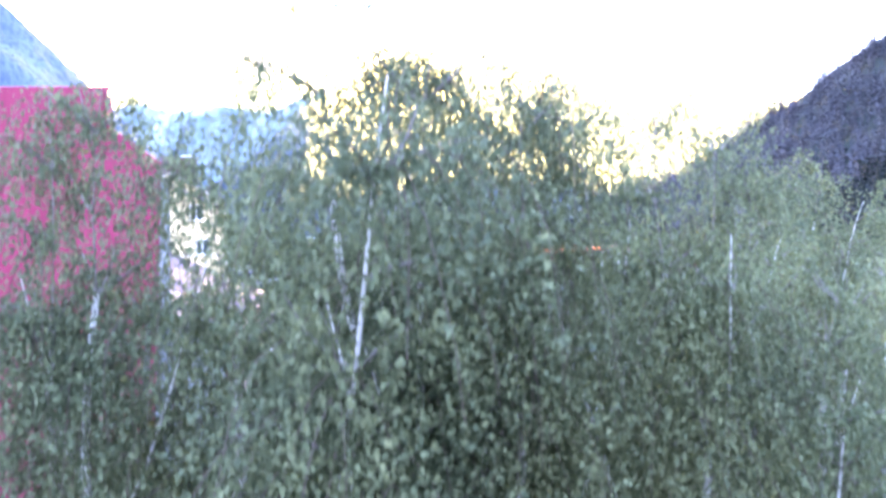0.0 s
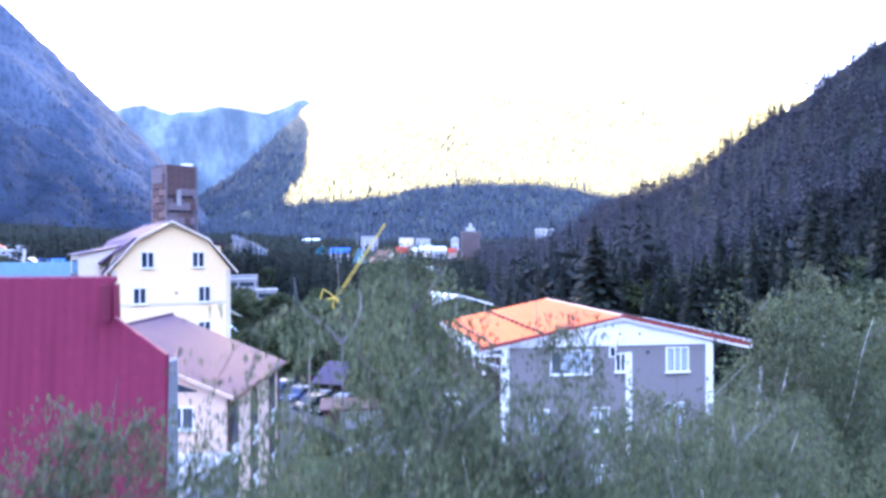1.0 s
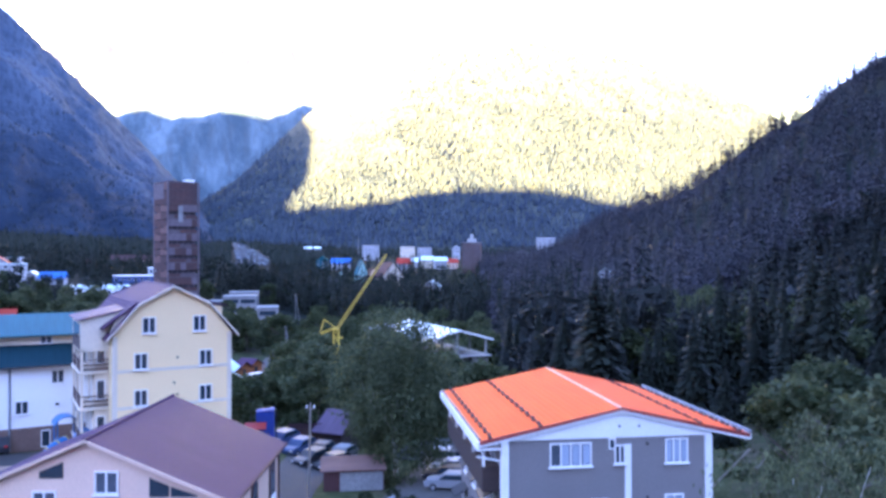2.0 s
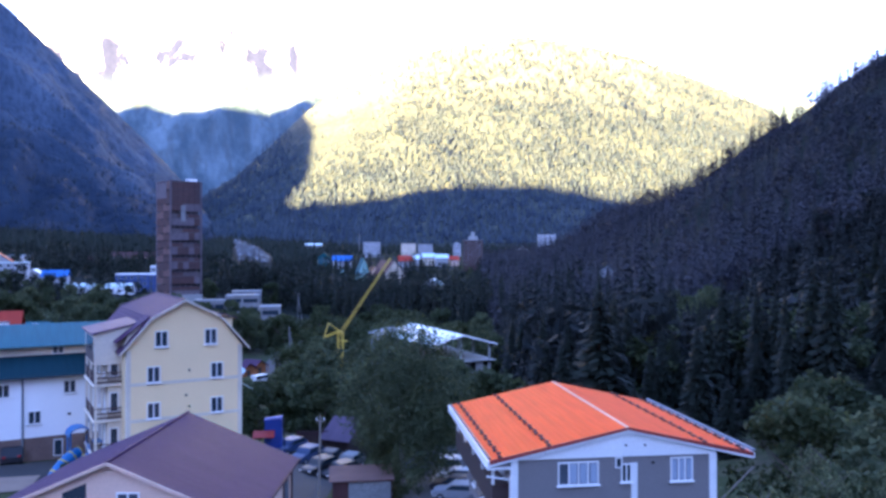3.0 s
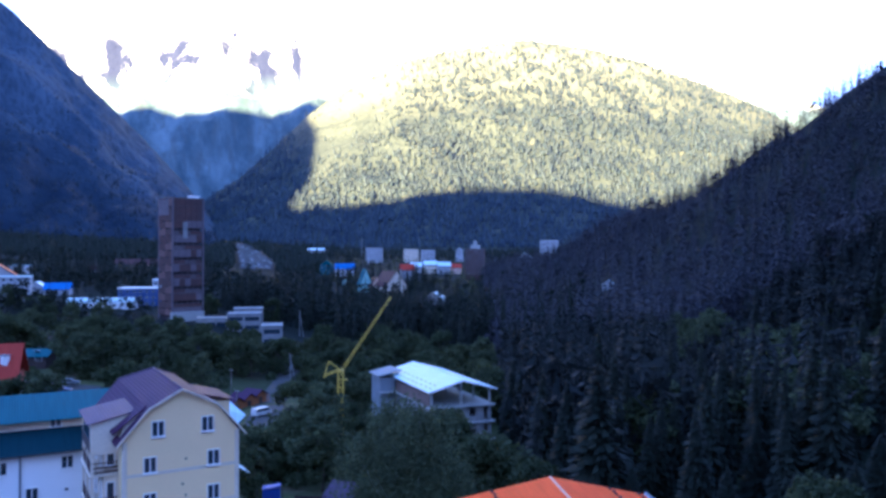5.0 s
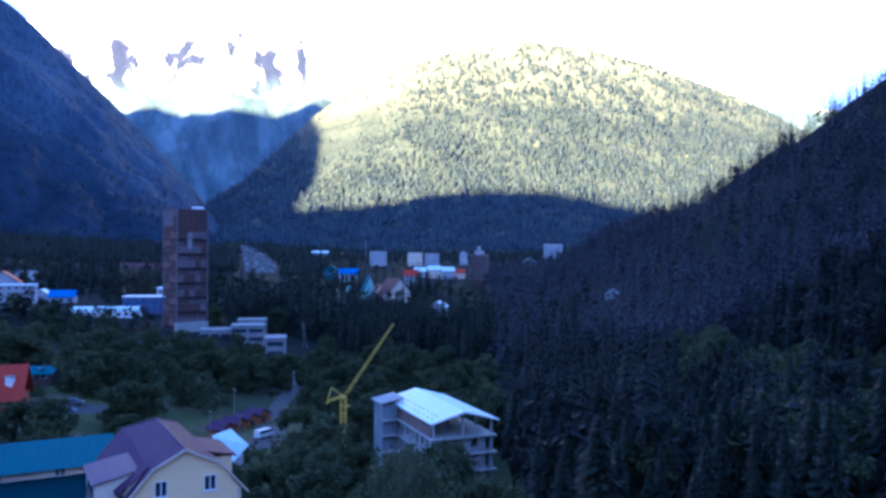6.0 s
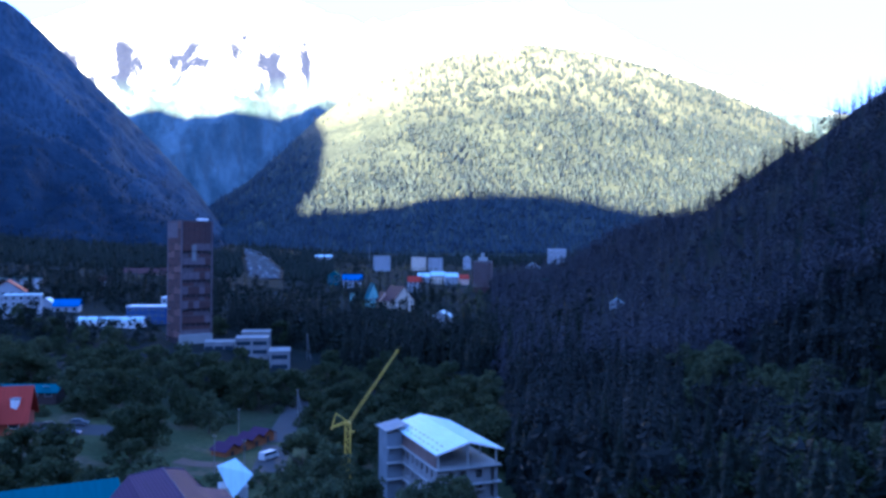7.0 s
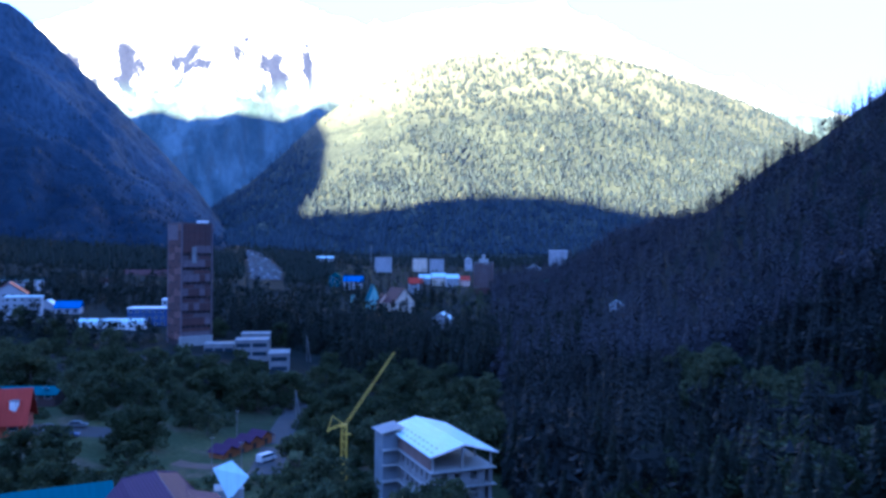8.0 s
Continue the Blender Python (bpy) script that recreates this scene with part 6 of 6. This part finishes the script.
for _ in range(12):
    y = float(rng.uniform(188, 210))
    put_elm(int(rng.choice([0, 2, 2])), y * float(rng.uniform(0.405, 0.475)), y, float(rng.uniform(0.7, 1.05)))
for _ in range(95):
    y = float(rng.uniform(105, 250))
    x = y * float(rng.uniform(0.17, 0.60))
    put_elm(int(rng.choice([0, 1, 2, 3])), x, y, float(rng.uniform(0.7, 1.15)))
# spruces: near ones one by one, then the woods
SPRUCES = [spruce(41, 17, 6.0), spruce(42, 14, 5.6), spruce(43, 20, 6.6)]
done = [0, 0, 0]
count = 0
for _ in range(6000):
    if count >= 200:
        break
    y = float(rng.uniform(70, 235))
    x = float(rng.uniform(0.05 * y + 6, 0.66 * y))
    if not clear_of(x, y, KEEP) or not clear_of(x / y, y, MEADOW):
        continue
    k = int(rng.integers(0, 3))
    m = at(x, y, float(rng.uniform(0, 360)), float(rng.uniform(0.6, 0.95))) @ Matrix.Diagonal((float(rng.uniform(0.85, 1.4)), float(rng.uniform(0.85, 1.4)), 1, 1))
    if done[k]:
        plant(SPRUCES[k], m)
    else:
        SPRUCES[k].matrix_world = m
    done[k] += 1
    count += 1
for x, y, hg in ((22, 112, 20), (22.5, 104, 17.5), (27.5, 100, 17.0), (33, 98, 15.5), (31, 77, 13.0), (36.5, 79, 14.0), (41, 90, 15.0), (17.5, 73, 9.5), (24, 66, 11.0), (33.5, 63, 12.0), (21.5, 82, 12.0), (39, 69, 13.0), (22.3, 69, 15.6), (17.6, 80, 15.5), (14, 88, 9.0), (26, 88, 13.5), (28.5, 63, 11.0)):
    plant(SPRUCES[2], at(x, y, x * 40, 1.0, -0.3) @ Matrix.Diagonal((hg / 17, hg / 17, (hg - land(x, y)) / 20.4, 1)))
plant(SPRUCES[0], at(14.8, 76, 40, 1.0, -0.3) @ Matrix.Diagonal((1.75, 1.75, (19.0 - land(14.8, 76)) / 17.3, 1)))
for x, y, hg in ((14.5, 121, 13), (17.5, 126, 16), (15, 131, 15), (19.5, 133, 18), (16.5, 138, 17), (13.5, 143, 16), (20.5, 143, 19), (17, 149, 18), (21.5, 124, 15), (12.5, 150, 16)):
    plant(SPRUCES[1], at(x, y, x * 57, 1.0, -0.3) @ Matrix.Diagonal((hg / 13, hg / 13, hg / 14, 1)))
FIRS = [conifer_data(np.random.default_rng(50 + i), 13 + 2.0 * i, 5.0 + 0.5 * i, 16, 6) for i in range(4)]


def round_data(r, height, width, n):
    """A round-headed tree of the far woods: leaf sprays in clumps, as verts and faces."""
    c = []
    for _ in range(9):
        h = r.uniform(0.2, 0.92)
        rad = width / 2 * math.sqrt(max(0.06, 1 - ((h - 0.45) / 0.56) ** 2)) * r.uniform(0.3, 0.8)
        a = r.uniform(0, 6.28)
        d = r.normal(size=(n // 9, 3))
        d /= np.linalg.norm(d, axis=1)[:, None]
        c.append(np.array([rad * math.cos(a), rad * math.sin(a), h * height]) + d * r.uniform(0.7, 1.0, (n // 9, 1)) * width * 0.2)
    c = np.concatenate(c)
    a, b = r.normal(0, 0.62, c.shape), r.normal(0, 0.62, c.shape)
    return np.stack([c - a, c + b, c + a], 1).reshape(-1, 3), np.arange(3 * len(c)).reshape(-1, 3)


def cone_tree(r, height, width):
    """A far conifer: a ragged skirt of branches under one tip."""
    v = [(0, 0, height)]
    for k in range(8):
        q = width / 2 * (r.uniform(0.8, 1.2) if k % 2 else r.uniform(0.5, 0.75))
        v.append((q * math.cos(k * math.pi / 4), q * math.sin(k * math.pi / 4), height * r.uniform(0.0, 0.22)))
    return np.array(v), np.array([(0, k + 1, (k + 1) % 8 + 1) for k in range(8)])


ROUND = [round_data(np.random.default_rng(65 + i), 11 + 2.5 * i, 8.0 + i, 90) for i in range(2)]
FULL_FIRS = [conifer_data(np.random.default_rng(60 + i), 13 + 2.0 * i, 5.2 + 0.4 * i, 30, 12, 0.7, 0.26) for i in range(4)]
spots = []
while len(spots) < 5000:
    y = float(rng.uniform(110, 900)) if rng.random() < 0.8 else float(rng.uniform(90, 330))
    toe, crest = float(along(y, TOE)), float(along(y, CREST))
    x = float(rng.uniform(0.035 * y + 7, min(crest + 25, 0.68 * y + 10)))
    if (y < 215 and x > 0.28 * y and rng.random() < 0.75) or not clear_of(x / y, y, MEADOW):
        continue
    if clear_of(x, y, KEEP + [(91, 455, 107, 484)]):
        spots.append((x, y, land(x, y) - 0.5))
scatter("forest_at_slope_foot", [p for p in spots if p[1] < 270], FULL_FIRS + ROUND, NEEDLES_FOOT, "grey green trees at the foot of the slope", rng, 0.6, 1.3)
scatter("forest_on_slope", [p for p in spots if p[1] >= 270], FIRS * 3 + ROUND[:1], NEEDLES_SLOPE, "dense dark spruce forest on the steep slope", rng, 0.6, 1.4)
spots = []
while len(spots) < 420:
    y = float(rng.uniform(260, 800))
    x = float(rng.uniform(0.12 * y + 40, min(float(along(y, CREST)), 0.68 * y)))
    spots.append((x, y, land(x, y) - 0.5))
BARE = [conifer_data(np.random.default_rng(70 + i), 17, 2.2, 18, 5) for i in range(2)]
scatter("bare_forest", spots, BARE, BROWN_NEEDLES, "thin bare brownish conifers on the slope", rng, 0.7, 1.1)
spots = []
while len(spots) < 2500:
    y = 330 + 1170 * float(rng.random()) ** 1.5
    x = float(rng.uniform(-0.66 * y, 0.12 * y + 30))
    inside = clear_of(x / y, y, GLADES) and clear_of(x, y, KEEP + [(-125, 1090, -15, 1180), (-45, 660, 20, 712), (-45, 760, 20, 830), (10, 700, 40, 730), (-115, 740, -88, 765), (-140, 790, -118, 815), (-360, 790, -300, 830)])
    if inside and not on_fan(x, y) and not (-0.12 < x / y < 0.03 and y > 520 and rng.random() < 0.72):
        spots.append((x, y, land(x, y) - 0.5))
scatter("valley_forest", spots, FIRS[:2] + ROUND, NEEDLES, "dark spruce wood on the valley floor", rng, 0.6, 1.1)
belt = []
for b0, b1, y0, y1, n in ((-0.30, -0.155, 345, 430, 90), (-0.155, -0.03, 300, 430, 130), (-0.03, 0.16, 290, 420, 120), (-0.60, -0.40, 470, 620, 90), (-0.40, -0.31, 440, 600, 50), (-0.20, 0.0, 580, 690, 45), (-0.297, -0.286, 288, 296, 3), (-0.22, -0.19, 300, 330, 8)):
    for _ in range(n):
        y = float(rng.uniform(y0, y1))
        x = y * float(rng.uniform(b0, b1))
        if clear_of(x, y, KEEP):
            belt.append((x, y, land(x, y) - 0.5))
scatter("conifer_belt", belt, FULL_FIRS, NEEDLES, "tall dark spruces between the houses of the valley", rng, 0.85, 1.35)
TINY = [cone_tree(np.random.default_rng(80 + i), 13 + 3 * i, 5.4 + 0.7 * i) for i in range(4)]


def on_massif(name, n, r, b0, b1, v0, v1, thin=0.72, lawn=-9.0):
    """Spots on a mountain's sheet, picked among its corners."""
    ob = bpy.data.objects[name]
    co = np.array([v.co[:] for v in ob.data.vertices])
    b = co[:, 0] / co[:, 1]
    ok = co[(b > b0) & (b < b1) & (co[:, 1] > v0) & (co[:, 1] < v1)]
    pick = ok[r.integers(0, len(ok), n)]
    rise, side = (pick[:, 1] - v0) / (v1 - v0), pick[:, 0] / pick[:, 1]
    bare = np.clip(rise * thin + np.clip((lawn - side) / 0.12, 0, 1) * np.clip((side - lawn + 0.2) / 0.05, 0, 1) * np.clip(rise * 2.2 - 0.5, 0, 0.8), 0, 0.97)
    pick = pick[r.random(n) > bare]
    n = len(pick)
    return pick + np.stack([r.normal(0, 7, n), r.normal(0, 7, n), np.full(n, -3.0)], 1)


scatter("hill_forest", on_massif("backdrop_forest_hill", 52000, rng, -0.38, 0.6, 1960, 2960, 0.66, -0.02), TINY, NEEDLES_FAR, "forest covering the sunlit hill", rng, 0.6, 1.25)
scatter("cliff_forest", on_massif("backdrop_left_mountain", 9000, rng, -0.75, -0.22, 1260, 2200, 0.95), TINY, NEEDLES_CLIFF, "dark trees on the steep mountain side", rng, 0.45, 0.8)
garden = []
while len(garden) < 420:
    y = float(rng.uniform(470, 1180))
    x = y * float(rng.uniform(-0.17, 0.10))
    garden.append((x, y, land(x, y) - 0.3))
scatter("garden_trees", garden, ROUND, GREEN_LEAF, "small trees between the town houses", rng, 0.35, 0.6)
far = []
while len(far) < 1500:
    y = float(rng.uniform(1350, 2050))
    x = y * float(rng.uniform(-0.30, 0.30))
    far.append((x, y, land(x, y) - 1.0))
while len(far) < 4600:
    y = float(rng.uniform(820, 1420))
    x = y * float(rng.uniform(-0.66, -0.16))
    if clear_of(x, y, [(-370, 780, -295, 840)]) and not on_fan(x, y):
        far.append((x, y, land(x, y) - 1.0))
scatter("far_valley_forest", far, TINY, NEEDLES, "dark forest far up the valley floor", rng, 0.5, 0.9)

# low thickets between the trees
r = np.random.default_rng(90)
SHRUBS = []
for i in range(3):
    d = r.normal(size=(46, 3))
    d /= np.linalg.norm(d, axis=1)[:, None]
    c = d * r.uniform(0.5, 1.0, (46, 1)) * np.array([1.7, 1.7, 1.1]) + np.array([0, 0, 1.0])
    a, b = r.normal(0, 0.36, (46, 3)), r.normal(0, 0.36, (46, 3))
    SHRUBS.append((np.stack([c - a, c + b, c + a], 1).reshape(-1, 3), np.arange(138).reshape(-1, 3)))
low = []
while len(low) < 1150:
    y = 84 + 260 * float(rng.random()) ** 1.3
    x = y * float(rng.uniform(-0.63, 0.12))
    lawn = clear_of(x / y, y, [(-0.40, 178, -0.27, 206), (-0.292, 165, -0.212, 226), (-0.50, 160, -0.44, 182)])
    if lawn and clear_of(x, y, KEEP):
        low.append((x, y, land(x, y) - 0.3))
scatter("thicket", low, SHRUBS, GREEN_LEAF, "low green thicket between the trees", rng, 0.6, 1.3)
